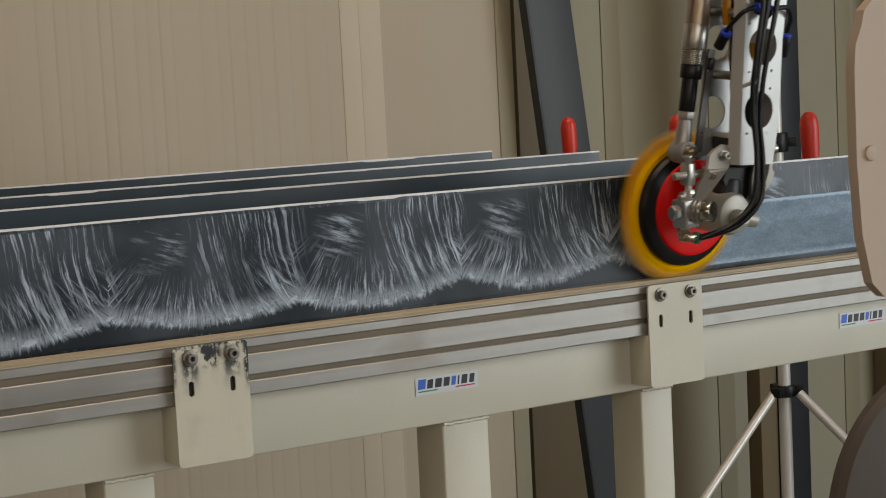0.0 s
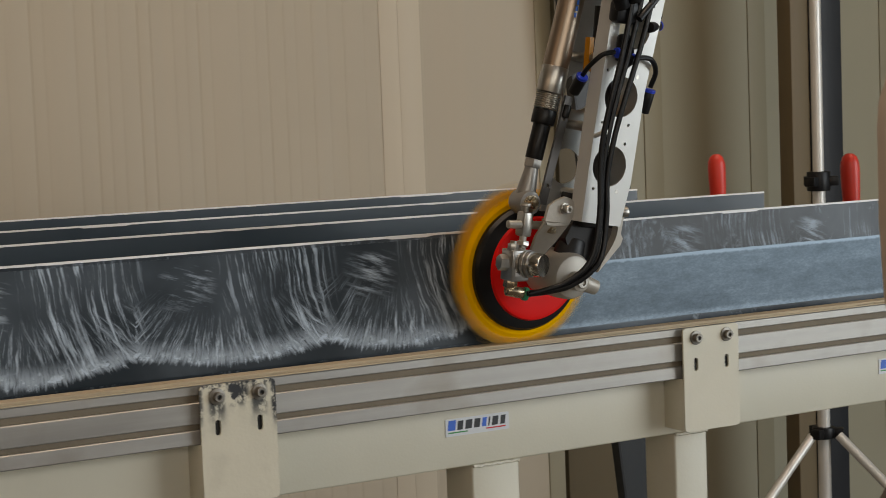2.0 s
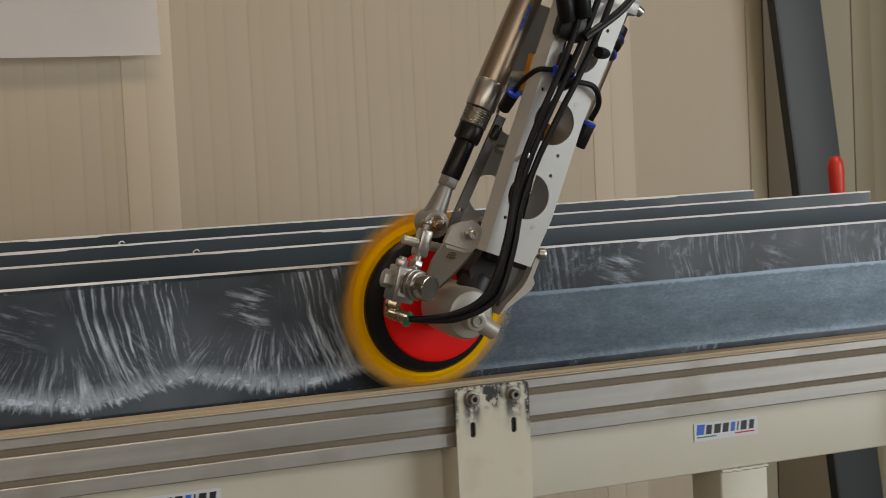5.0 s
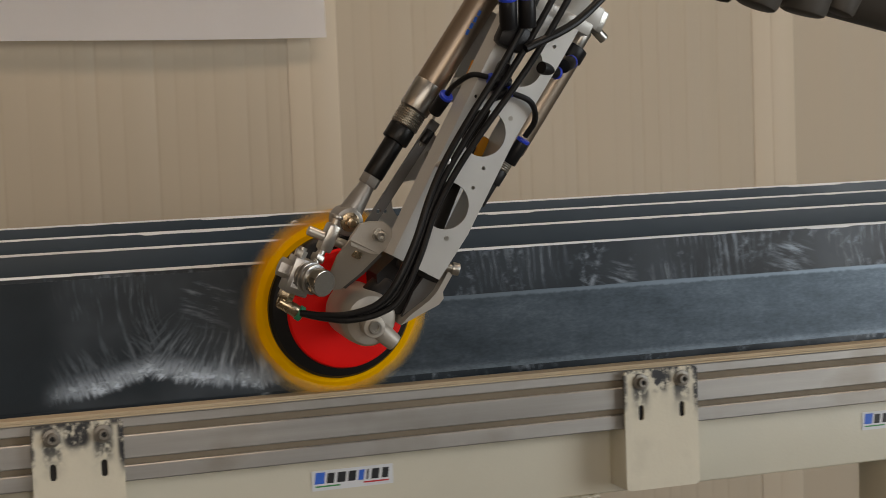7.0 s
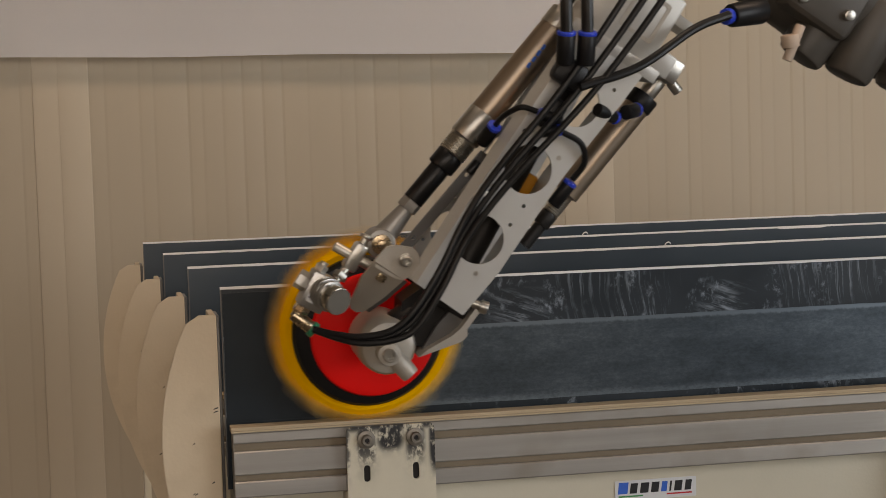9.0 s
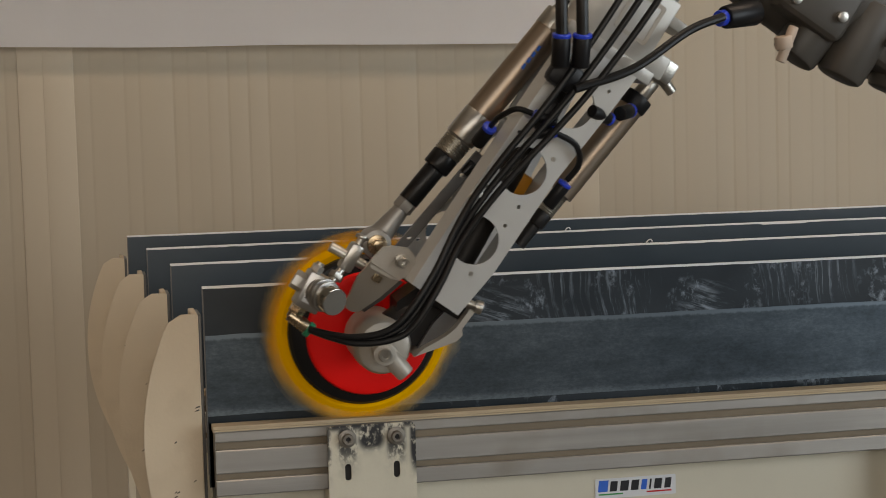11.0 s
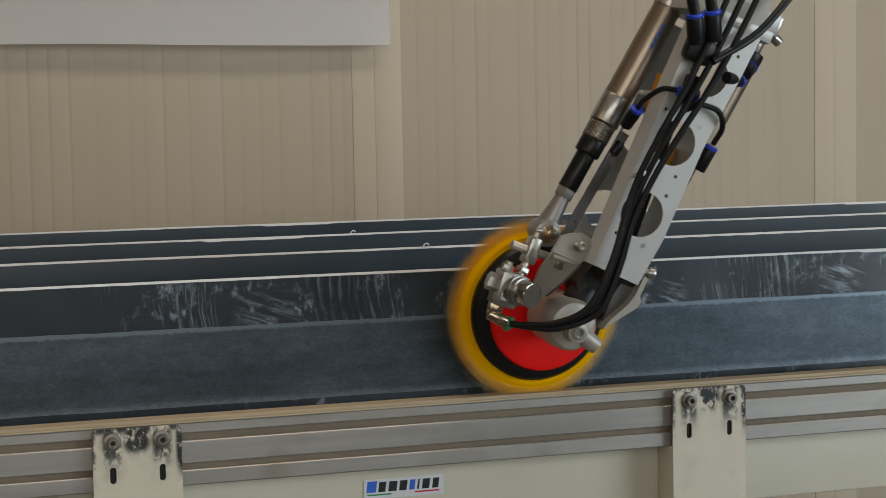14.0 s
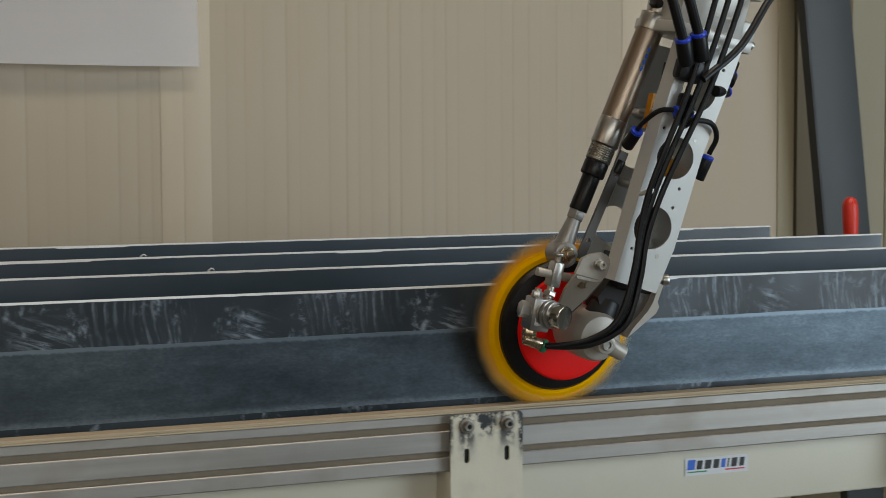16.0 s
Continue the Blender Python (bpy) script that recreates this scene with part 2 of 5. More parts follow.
    clump = w.op("MULTIPLY", w.op("MULTIPLY", clump, w.ramp(ragged, 0.030, 0.004)), cut)
    s = w.op("MAXIMUM", strokes, w.op("MAXIMUM", w.op("MULTIPLY", lowdust, 0.6), clump))
    dust_sheen = w.op("MULTIPLY", w.ramp(w.noise(w.vec(x, 0.0, z), 4.0, 4.0), 0.35, 0.75), 0.16 * smear)
    s = w.op("MULTIPLY", w.op("MAXIMUM", s, dust_sheen), w.op("MULTIPLY", w.ramp(w.op("ADD", x, w.op("MULTIPLY", wob2, 0.1)), -0.66, -0.60), amount))
    if broken:
        # the same strokes, thinned out by the passing disc
        soft = w.ramp(w.noise(w.vec(x, 5.0, w.op("MULTIPLY", z, 1.6)), 11.0, 4.0, 0.6), 0.36, 0.62, 0.15, 1.0)
        s = w.op("MAXIMUM", w.op("MULTIPLY", blot, 0.85), w.op("MAXIMUM", w.op("MULTIPLY", ln, 0.5), w.op("MULTIPLY", fan, 0.4)))
        s = w.op("MULTIPLY", w.op("MULTIPLY", s, soft), w.op("MULTIPLY", w.ramp(x, -0.2, 0.5, amount, amount * 2.0), w.ramp(w.op("ADD", x, w.op("MULTIPLY", wob2, 0.1)), -0.70, -0.58)))
        scr = w.noise(w.vec(w.op("MULTIPLY", w.op("ADD", x, w.op("MULTIPLY", wob, 0.05)), 90.0), 9.0, w.op("MULTIPLY", w.op("ADD", z, w.op("MULTIPLY", wob2, 0.06)), 60.0)), 1.0, 6.0, 0.7)
        smudge = w.op("MULTIPLY", w.ramp(scr, 0.46, 0.70), w.ramp(w.noise(w.vec(x, 9.0, z), 16.0, 3.0, 0.6), 0.48, 0.62))
        smudge = w.op("MULTIPLY", smudge, w.ramp(w.op("ADD", x, w.op("MULTIPLY", wob2, 0.1)), -0.66, -0.58, 0.0, 0.5))
        # dust film strengthened towards +x, painting in the daylight sheen
        s = w.op("MAXIMUM", w.op("MAXIMUM", s, smudge), w.op("MULTIPLY", dust_sheen, w.ramp(x, -0.3, 0.7, 0.25, 1.7)))
    base = w.blend(w.noise(tc, 22.0, 5.0), (0.009, 0.0145, 0.0195), (0.017, 0.027, 0.036))
    m.node_tree.links.new(w.blend(s, base, (0.52, 0.63, 0.74)), b.inputs["Base Color"])
    w.put(b.inputs["Roughness"], w.op("MULTIPLY_ADD", s, 0.4, 0.30 if broken else 0.38))
    b.inputs["Specular IOR Level"].default_value = 0.32 if broken else 0.22
    return m


def sanded_steel(name):
    """Satin blue-grey sanded finish with soft mottling and fine vertical scratches."""
    m = bpy.data.materials.new(name)
    m.use_nodes = True
    w = Web(m)
    N = m.node_tree.nodes
    b = N["Principled BSDF"]
    tc = N.new("ShaderNodeTexCoord").outputs["Object"]
    sep = N.new("ShaderNodeSeparateXYZ")
    m.node_tree.links.new(tc, sep.inputs[0])
    x, z = sep.outputs[0], sep.outputs[2]
    cloud = w.noise(w.vec(w.op("MULTIPLY", x, 6.0), 0.0, w.op("MULTIPLY", z, 26.0)), 1.0, 6.0, 0.65)
    speck = w.noise(w.vec(w.op("MULTIPLY", x, 160.0), 0.0, w.op("MULTIPLY", z, 300.0)), 1.0, 4.0, 0.7)
    mott = w.noise(w.vec(w.op("MULTIPLY", x, 34.0), 2.0, w.op("MULTIPLY", z, 60.0)), 1.0, 6.0, 0.75)
    f = w.op("MULTIPLY", w.op("MULTIPLY", w.ramp(cloud, 0.25, 0.8, 0.30, 0.72), w.ramp(mott, 0.3, 0.7, 0.7, 1.15)), w.ramp(speck, 0.25, 0.75, 0.6, 1.1))
    # highlight along the band's top edge, put into the colour
    edge = w.ramp(w.op("ADD", z, w.op("MULTIPLY", w.op("SUBTRACT", w.noise(w.vec(x, 0.0, 0.0), 90.0, 5.0, 0.7), 0.5), 0.008)), 1.110, 1.116)
    f = w.op("ADD", f, w.op("MULTIPLY", edge, 1.3))
    low = w.ramp(w.op("ADD", z, w.op("MULTIPLY", w.op("SUBTRACT", w.noise(w.vec(x, 4.0, 0.0), 22.0, 5.0, 0.7), 0.5), 0.012)), 1.036, 1.027)
    f = w.op("ADD", f, w.op("MULTIPLY", w.op("MULTIPLY", low, speck), 0.9))
    m.node_tree.links.new(w.blend(f, (0.021, 0.031, 0.039), (0.145, 0.185, 0.220)), b.inputs["Base Color"])
    b.inputs["Metallic"].default_value = 0.85
    w.put(b.inputs["Roughness"], w.op("MULTIPLY_ADD", speck, 0.2, 0.28))
    return m


def grimy_paint(name):
    """Cream paint rubbed grey round the screws, with black grease between them and along the edge."""
    m = mat(name, (0.66, 0.62, 0.50), 0.45, vary=0.07, scale=24, stain=0.3, stain_color=(0.36, 0.33, 0.26), stain_scale=22, bump=0.1, bump_scale=240)
    w = Web(m)
    N = m.node_tree.nodes
    b = N["Principled BSDF"]
    paint = b.inputs["Base Color"].links[0].from_socket
    tc = N.new("ShaderNodeTexCoord").outputs["Object"]
    sep = N.new("ShaderNodeSeparateXYZ")
    m.node_tree.links.new(tc, sep.inputs[0])
    x, z = sep.outputs[0], sep.outputs[2]
    off = w.op("MULTIPLY", N.new("ShaderNodeObjectInfo").outputs["Random"], 40.0)
    big = w.noise(w.vec(w.op("ADD", x, off), 0.0, w.op("MULTIPLY", z, 0.8)), 60.0, 5.0, 0.65)
    fine = w.noise(w.vec(w.op("ADD", x, off), 1.0, w.op("MULTIPLY", z, 0.6)), 260.0, 4.0, 0.65)
    mid = w.op("MULTIPLY", w.ramp(w.op("ABSOLUTE", w.op("SUBTRACT", x, 0.049)), 0.026, 0.004), w.ramp(z, 0.974, 0.998))
    side = w.op("MULTIPLY", w.op("MAXIMUM", w.ramp(x, 0.087, 0.098), w.ramp(x, 0.008, 0.001, 0.0, 0.7)), w.ramp(z, 0.935, 0.985))
    top = w.ramp(z, 1.002, 1.014, 0.0, 0.8)
    screws = w.ramp(w.op("ABSOLUTE", w.op("SUBTRACT", w.op("ABSOLUTE", w.op("SUBTRACT", x, 0.0495)), 0.0275)), 0.018, 0.006, 0.0, 0.75)
    screws = w.op("MULTIPLY", screws, w.ramp(z, 0.944, 0.992))
    near = w.op("MAXIMUM", w.op("MAXIMUM", mid, side), w.op("MAXIMUM", top, screws))
    rub = w.op("MULTIPLY", w.ramp(big, 0.36, 0.60), near)
    grease = w.op("MULTIPLY", w.ramp(w.op("ADD", w.op("MULTIPLY", big, 0.6), w.op("MULTIPLY", fine, 0.4)), 0.43, 0.52), w.ramp(near, 0.30, 0.85))
    c = w.blend(w.op("MULTIPLY", rub, 0.75), paint, (0.17, 0.165, 0.15))
    m.node_tree.links.new(w.blend(grease, c, (0.018, 0.020, 0.024)), b.inputs["Base Color"])
    return m


CREAM = mat("cream_paint", (0.66, 0.625, 0.51), 0.42, vary=0.05, scale=14, stain=0.12, stain_color=(0.40, 0.36, 0.27), stain_scale=9, bump=0.08, bump_scale=260)
CHIPPED = mat("cream_paint_grimy", (0.66, 0.62, 0.50), 0.45, vary=0.07, scale=24, stain=0.3, stain_color=(0.36, 0.33, 0.26), stain_scale=22, bump=0.1, bump_scale=240)
STOP_PAINT = mat("warm_cream_paint", (0.62, 0.515, 0.375), 0.45, vary=0.07, scale=24, stain=0.3, stain_color=(0.42, 0.33, 0.22), stain_scale=22, bump=0.1, bump_scale=240)
GRIMY = grimy_paint("grimy_cream_paint")
ALU = mat("extruded_aluminium", (0.37, 0.36, 0.338), 0.42, 0.5, vary=0.38, scale=26, stretch=(0.10, 1, 3), stain=0.75, stain_color=(0.20, 0.165, 0.12), stain_scale=7, bump=0.05, bump_scale=300)
GROOVE = mat("groove_shade", (0.21, 0.168, 0.118), 0.7, 0.1, vary=0.5, scale=25, stretch=(0.4, 1, 1))
PLY = mat("birch_plywood", (0.50, 0.40, 0.27), 0.62, vary=0.25, scale=60, stretch=(0.08, 1, 5), stain=0.4, stain_color=(0.36, 0.27, 0.17), stain_scale=14, bump=0.15)
PRIMER = mat("grey_primer", (0.029, 0.048, 0.066), 0.36, 0.0, vary=0.16, scale=16, stain=0.12, stain_color=(0.12, 0.13, 0.14), stain_scale=5)
# bare edge colour carries the reflected overhead light as white
CUT_EDGE = mat("bare_edge_glint", (0.88, 0.89, 0.90), 0.4, 0.0, vary=0.25, scale=40, stretch=(0.3, 1, 1))
DUSTY = dusty_primer("dusty_primer", 1.0, 1.0)
WIPED = dusty_primer("wiped_primer", 0.62, 1.2, True)
SANDED = sanded_steel("sanded_steel")
STEEL = mat("zinc_plated_steel", (0.50, 0.48, 0.44), 0.34, 1.0, vary=0.25, scale=90, bump=0.06, bump_scale=300)
GRIMY_ZINC = mat("grimy_zinc", (0.25, 0.23, 0.20), 0.46, 0.8, vary=0.3, scale=120, stain=0.5, stain_color=(0.07, 0.06, 0.05), stain_scale=90)
NICKEL = mat("dull_nickel_block", (0.46, 0.45, 0.43), 0.34, 1.0, vary=0.2, scale=90, bump=0.06, bump_scale=300)
FORGED = mat("forged_grey_steel", (0.36, 0.35, 0.33), 0.42, 0.7, vary=0.15, scale=60, bump=0.08, bump_scale=250)
CHROME = mat("nickel_plated_brass", (0.50, 0.475, 0.43), 0.16, 1.0, vary=0.1, scale=60)
BRASSY = mat("worn_nickel_brass", (0.52, 0.41, 0.28), 0.26, 1.0, vary=0.15, scale=60)
ANODISED = mat("anodised_aluminium_plate", (0.56, 0.56, 0.54), 0.42, 0.45, vary=0.06, scale=40, bump=0.03, bump_scale=500)
CAST = mat("cast_grey_paint", (0.43, 0.395, 0.345), 0.42, 0.3, vary=0.1, scale=40, bump=0.12, bump_scale=180)
CYLINDER = mat("cylinder_tube", (0.36, 0.285, 0.22), 0.36, 0.9, vary=0.1, scale=30, stretch=(1, 1, 0.1))
BLACK = mat("black_rubber", (0.006, 0.006, 0.0065), 0.36, 0.0, vary=0.3, scale=50, spec=0.35)
BLACK_PLASTIC = mat("black_plastic", (0.007, 0.007, 0.008), 0.4, vary=0.2, scale=60, spec=0.3)
# for dark steel parts, and for shade painted on the neck and behind slots
DARK_STEEL_SHADE = mat("dark_steel_and_shade", (0.016, 0.015, 0.015), 0.45, 0.3, vary=0.3, scale=40)
GUN = mat("gunmetal_and_shade", (0.13, 0.125, 0.12), 0.4, 0.5, vary=0.12, scale=40)
BLUE = mat("blue_release_ring", (0.01, 0.05, 0.55), 0.35, vary=0.1, scale=60)
GREEN = mat("green_release_ring", (0.01, 0.22, 0.11), 0.35, vary=0.1, scale=60)
RED = mat("red_moulded_plastic", (0.92, 0.009, 0.007), 0.42, vary=0.08, scale=30, spec=0.3)
HANDLE_RED = mat("red_grip_plastic", (0.66, 0.035, 0.018), 0.38, vary=0.08, scale=30)
YELLOW = mat("yellow_nonwoven", (1.0, 0.46, 0.0), 0.9, spec=0.1, vary=0.12, scale=120, bump=0.4, bump_scale=400)
CREAM_FUZZ = mat("pale_nonwoven_fringe", (0.80, 0.60, 0.28), 0.9, vary=0.2, scale=140, bump=0.5, bump_scale=400)
ORANGE = mat("amber_plastic", (0.55, 0.22, 0.01), 0.4, vary=0.1, scale=40)
WALL_PAINT = mat("beige_wall_panel", (0.465, 0.398, 0.303), 0.55, vary=0.05, scale=5, stretch=(5, 5, 0.25), stain=0.12, stain_color=(0.42, 0.35, 0.25), stain_scale=3)
# wall colour darkened so that reflections of the unseen walls stay dark
WALL_DARKENED = mat("darkened_unseen_wall", (0.16, 0.14, 0.11), 0.6, vary=0.1, scale=3)
WALL_STRIP = mat("pale_wall_strip", (0.585, 0.508, 0.395), 0.55, vary=0.05, scale=5, stretch=(6, 6, 0.2))
WALL_FAR = mat("olive_wall_panel", (0.37, 0.335, 0.24), 0.6, vary=0.06, scale=4, stretch=(4, 4, 0.3))
JOINT_OLIVE = mat("olive_joint_cover", (0.33, 0.285, 0.19), 0.6, vary=0.06, scale=4, stretch=(4, 4, 0.3))
POST_BROWN = mat("brown_trim", (0.19, 0.14, 0.08), 0.6, vary=0.1, scale=6, stretch=(4, 4, 0.2))
POST_GREY = mat("dark_grey_sheet", (0.056, 0.064, 0.072), 0.5, vary=0.12, scale=8, stretch=(1, 1, 0.3))
POST_BLACK = mat("black_upright", (0.022, 0.024, 0.028), 0.5, vary=0.15, scale=8)
PAPER = mat("white_paper", (0.93, 0.93, 0.95), 0.7, vary=0.02, scale=6, bump=0.3, bump_scale=5)
FLOOR = mat("concrete_floor", (0.12, 0.108, 0.09), 0.6, vary=0.15, scale=3, stain=0.3, stain_color=(0.12, 0.11, 0.09), stain_scale=1.2, bump=0.1)
CEILING = mat("ceiling_sheet", (0.55, 0.52, 0.46), 0.7, vary=0.06, scale=2)
WHITE_TUBE = mat("pale_stand_tube", (0.68, 0.66, 0.62), 0.35, 0.3, vary=0.06, scale=20)
COVER = mat("beige_cover", (0.56, 0.44, 0.35), 0.65, vary=0.06, scale=8, stain=0.1, stain_color=(0.42, 0.31, 0.24), stain_scale=6, bump=0.1, bump_scale=60)
BROWN_CAST = mat("dark_brown_casting", (0.085, 0.068, 0.058), 0.55, vary=0.15, scale=20, bump=0.1)
ROBOT_DARK = mat("dark_robot_casting", (0.075, 0.067, 0.058), 0.45, vary=0.15, scale=20, bump=0.05)
ROBOT_GREY = mat("pale_robot_flange", (0.50, 0.49, 0.46), 0.35, 0.2, vary=0.08, scale=20)
LABEL_WHITE = mat("sticker_white", (0.70, 0.72, 0.74), 0.35, vary=0.03, scale=30)
INK_BLACK = mat("ink_black", (0.015, 0.017, 0.02), 0.4, vary=0.1, scale=40)
INK_BLUE = mat("ink_blue", (0.02, 0.14, 0.62), 0.4, vary=0.1, scale=40)
INK_GREEN = mat("ink_green", (0.02, 0.28, 0.08), 0.4, vary=0.1, scale=40)
INK_RED = mat("ink_red", (0.60, 0.02, 0.02), 0.4, vary=0.1, scale=40)
GRIME = mat("black_grime", (0.014, 0.015, 0.017), 0.6, vary=0.3, scale=80)


# ---- structure: hall ----
def slab(name, lo, hi, material, label, category="", bevel=0.0):
    bm = bmesh.new()
    box(bm, lo, hi, bevel)
    ob = part(name, bm, material)
    return tagged(ob, label, category or name.split("_")[0], kind="structure")


def hall():
    slab("floor", (-5, -4.2, -0.45), (6, 3.2, -0.25), FLOOR, "worn grey concrete workshop floor", "floor")
    # ceiling and outer walls are out of view, added to enclose the light
    slab("ceiling", (-5, -4.2, 4.0), (6, 3.2, 4.15), CEILING, "unseen plain beige sheet ceiling closing the hall", "ceiling")
    slab("wall_west", (-5.2, -4.2, -0.25), (-5, 3.2, 4), WALL_DARKENED, "unseen darkened hall wall", "wall")
    slab("wall_east", (6, -4.2, -0.25), (6.2, 3.2, 4), WALL_DARKENED, "unseen darkened hall wall", "wall")
    # the unseen camera-side wall, left open for the daylight and its door
    slab("wall_south", (-5, -4.2, -0.25), (-3.1, -4.0, 4), WALL_DARKENED, "unseen darkened wall beside the front opening", "wall")
    slab("wall_south_pier", (0.5, -4.2, -0.25), (2.5, -4.0, 4), WALL_DARKENED, "unseen darkened wall pier between the two openings", "wall")
    slab("wall_south_sill", (-3.1, -4.2, -0.25), (0.5, -4.0, 1.1), WALL_DARKENED, "unseen darkened wall under the front opening", "wall")
    slab("wall_south_head", (-3.1, -4.2, 2.7), (0.5, -4.0, 4), WALL_DARKENED, "unseen darkened wall over the front opening", "wall")
    slab("wall_south_end", (5.9, -4.2, -0.25), (6, -4.0, 4), WALL_DARKENED, "unseen darkened wall beside the open door", "wall")
    slab("wall_south_lintel", (2.5, -4.2, 3.2), (5.9, -4.0, 4), WALL_DARKENED, "unseen darkened wall over the open door", "wall")
    # ribbed sandwich panels, 1.2 m wide, with pale joint strips
    bm = bmesh.new()
    y = 2.0
    joints = (-4.60, -3.40, -2.20, -0.993, 0.208, 1.428)
    x = -5.0
    line = []
    rnd = random.Random(3)
    while x < 1.44:
        w = rnd.choice((0.032, 0.032, 0.045, 0.058, 0.075))
        d = rnd.choice((0.0004, 0.0006, 0.0012))
        for dx, dy in ((0.0, 0.0), (w - 0.010, 0.0), (w - 0.007, d), (w - 0.005, d), (w - 0.001, 0.0)):
            if x + dx < 1.44:
                line.append((x + dx, dy))
        x += w
    line += [(1.44, 0), (1.785, 0)]
    for (xa, da), (xb, db) in zip(line, line[1:]):
        v = [bm.verts.new(p) for p in ((xa, y + da, -0.25), (xb, y + db, -0.25), (xb, y + db, 4), (xa, y + da, 4))]
        bm.faces.new(v)
    bmesh.ops.remove_doubles(bm, verts=bm.verts, dist=1e-5)
    box(bm, (-5, y + 0.01, -0.25), (1.785, y + 0.1, 4))
    wall = tagged(part("wall_north", bm, WALL_PAINT), "beige insulated wall panels with fine vertical ribs", "wall", kind="structure")
    for j in joints:
        bm = bmesh.new()
        box(bm, (j - 0.121, y - 0.0022, -0.25), (j, y + 0.006, 4), 0.0018)
        box(bm, (j - 0.066, y - 0.0032, -0.25), (j - 0.002, y + 0.006, 4), 0.0008)
        part("joint_strip", bm, WALL_STRIP, wall, "pale smooth joint strip")
    # the recessed bay further along
    bm = bmesh.new()
    box(bm, (1.785, 2.35, -0.25), (6, 2.45, 4))
    bay = tagged(part("wall_bay", bm, WALL_FAR), "olive-beige recessed wall with vertical joints", "wall", kind="structure")
    for x0 in (2.405, 2.825, 3.395, 3.98):
        bm = bmesh.new()
        box(bm, (x0, 2.345, -0.25), (x0 + 0.07, 2.3498, 4), 0.0015)
        part("joint_cover", bm, JOINT_OLIVE, bay)
    slab("trim_corner", (1.785, 1.995, -0.25), (1.838, 2.349, 4), WALL_FAR, "grey-green corner trim at the wall's end", "trim", 0.004)
    slab("trim_brown", (2.04, 2.28, -0.25), (2.235, 2.348, 4), POST_BROWN, "dull brown vertical trim board", "trim", 0.004)
    slab("trim_brown_far", (3.52, 2.22, -0.25), (3.80, 2.332, 4), POST_BROWN, "dull brown vertical trim board", "trim", 0.004)


hall()

# ---- the row of clamping tables ----
ROWS = (0.046, 0.312, 0.630, 0.971)      # front faces of the four steel sheets
LEFTS = (-0.851, -0.873, -0.892, -0.912)
RIGHTS = (1.180, 1.129, 1.101, 1.086)
TOPS = (1.172, 1.179, 1.179, 1.178)
LEFT, RIGHT = -0.846, 1.136              # the front rail
RAIL_LOW, RAIL_TOP = 0.942, 1.0143


def rail(y, shift):
    """Aluminium profile with two open grooves, on the tube."""
    t = thing("aluminium_rail", "scuffed aluminium slot profile with two grooves shaded in colour", "rail", "rails of the tables")
    bm = bmesh.new()
    f, bk = y - 0.038, y - 0.005
    grooves = ((0.9600, 0.9672), (0.9935, 1.0022))
    sec = [(bk, RAIL_LOW), (f + 0.0015, RAIL_LOW), (f, RAIL_LOW + 0.0015)]
    for g0, g1 in grooves:
        sec += [(f, g0 - 0.0012), (f + 0.0012, g0), (f + 0.006, g0), (f + 0.006, g1), (f + 0.0012, g1), (f, g1 + 0.0012)]
    sec += [(f, RAIL_TOP - 0.0015), (f + 0.0015, RAIL_TOP), (bk, RAIL_TOP)]
    ends = [[bm.verts.new((x + shift, a, c)) for a, c in sec] for x in (LEFT, RIGHT + 0.35)]
    n = len(sec)
    for k in range(n):
        bm.faces.new((ends[0][k], ends[0][(k + 1) % n], ends[1][(k + 1) % n], ends[1][k]))
    bm.faces.new(ends[0])
    bm.faces.new(ends[1][::-1])
    part("profile", bm, ALU, t)
    # brown strips paint the shade inside the grooves
    for z0, z1 in grooves:
        bm = bmesh.new()
        box(bm, (LEFT + shift + 0.001, f + 0.0036, z0 + 0.0004), (RIGHT + shift + 0.349, f + 0.0058, z1 - 0.0004))
        part("groove", bm, GROOVE, t, "brown strip painting the groove's shade")
    return t


def ply(y, shift):
    """The thin plywood strip on the rail, its edge worn and split in layers."""
    t = thing("plywood_strip", "thin worn plywood strip lying on the rail", "strip", "plywood strips")
    for i, (z0, z1, dy) in enumerate(((1.0144, 1.0163, 0.0), (1.0164, 1.0182, 0.0022), (1.0183, 1.0203, 0.0008))):
        bm = bmesh.new()
        n, line = 140, []
        for k in range(n + 1):
            x = LEFT - 0.002 + shift + (RIGHT + 0.35 - LEFT) * k / n
            j = dy + 0.0012 * noise.noise((x * 9, i * 4.0, y)) + (0.002 if noise.noise((x * 3.1, i * 7.0, 1.0)) > 0.32 else 0)
            line.append((x, y - 0.0385 + j))
        lo = [bm.verts.new((x, yy, z0)) for x, yy in line]
        hi = [bm.verts.new((x, yy, z1)) for x, yy in line]
        lob = [bm.verts.new((x, y - 0.014, z0)) for x, yy in line]
        hib = [bm.verts.new((x, y - 0.014, z1)) for x, yy in line]
        for k in range(n):
            bm.faces.new((lo[k], lo[k + 1], hi[k + 1], hi[k]))
            bm.faces.new((hi[k], hi[k + 1], hib[k + 1], hib[k]))
            bm.faces.new((lob[k], hib[k], hib[k + 1], lob[k + 1]))
            bm.faces.new((lo[k], lob[k], lob[k + 1], lo[k + 1]))
        for k in (0, n):
            bm.faces.new((lo[k], hi[k], hib[k], lob[k]))
        part("ply_layer", bm, PLY, t)
    return t


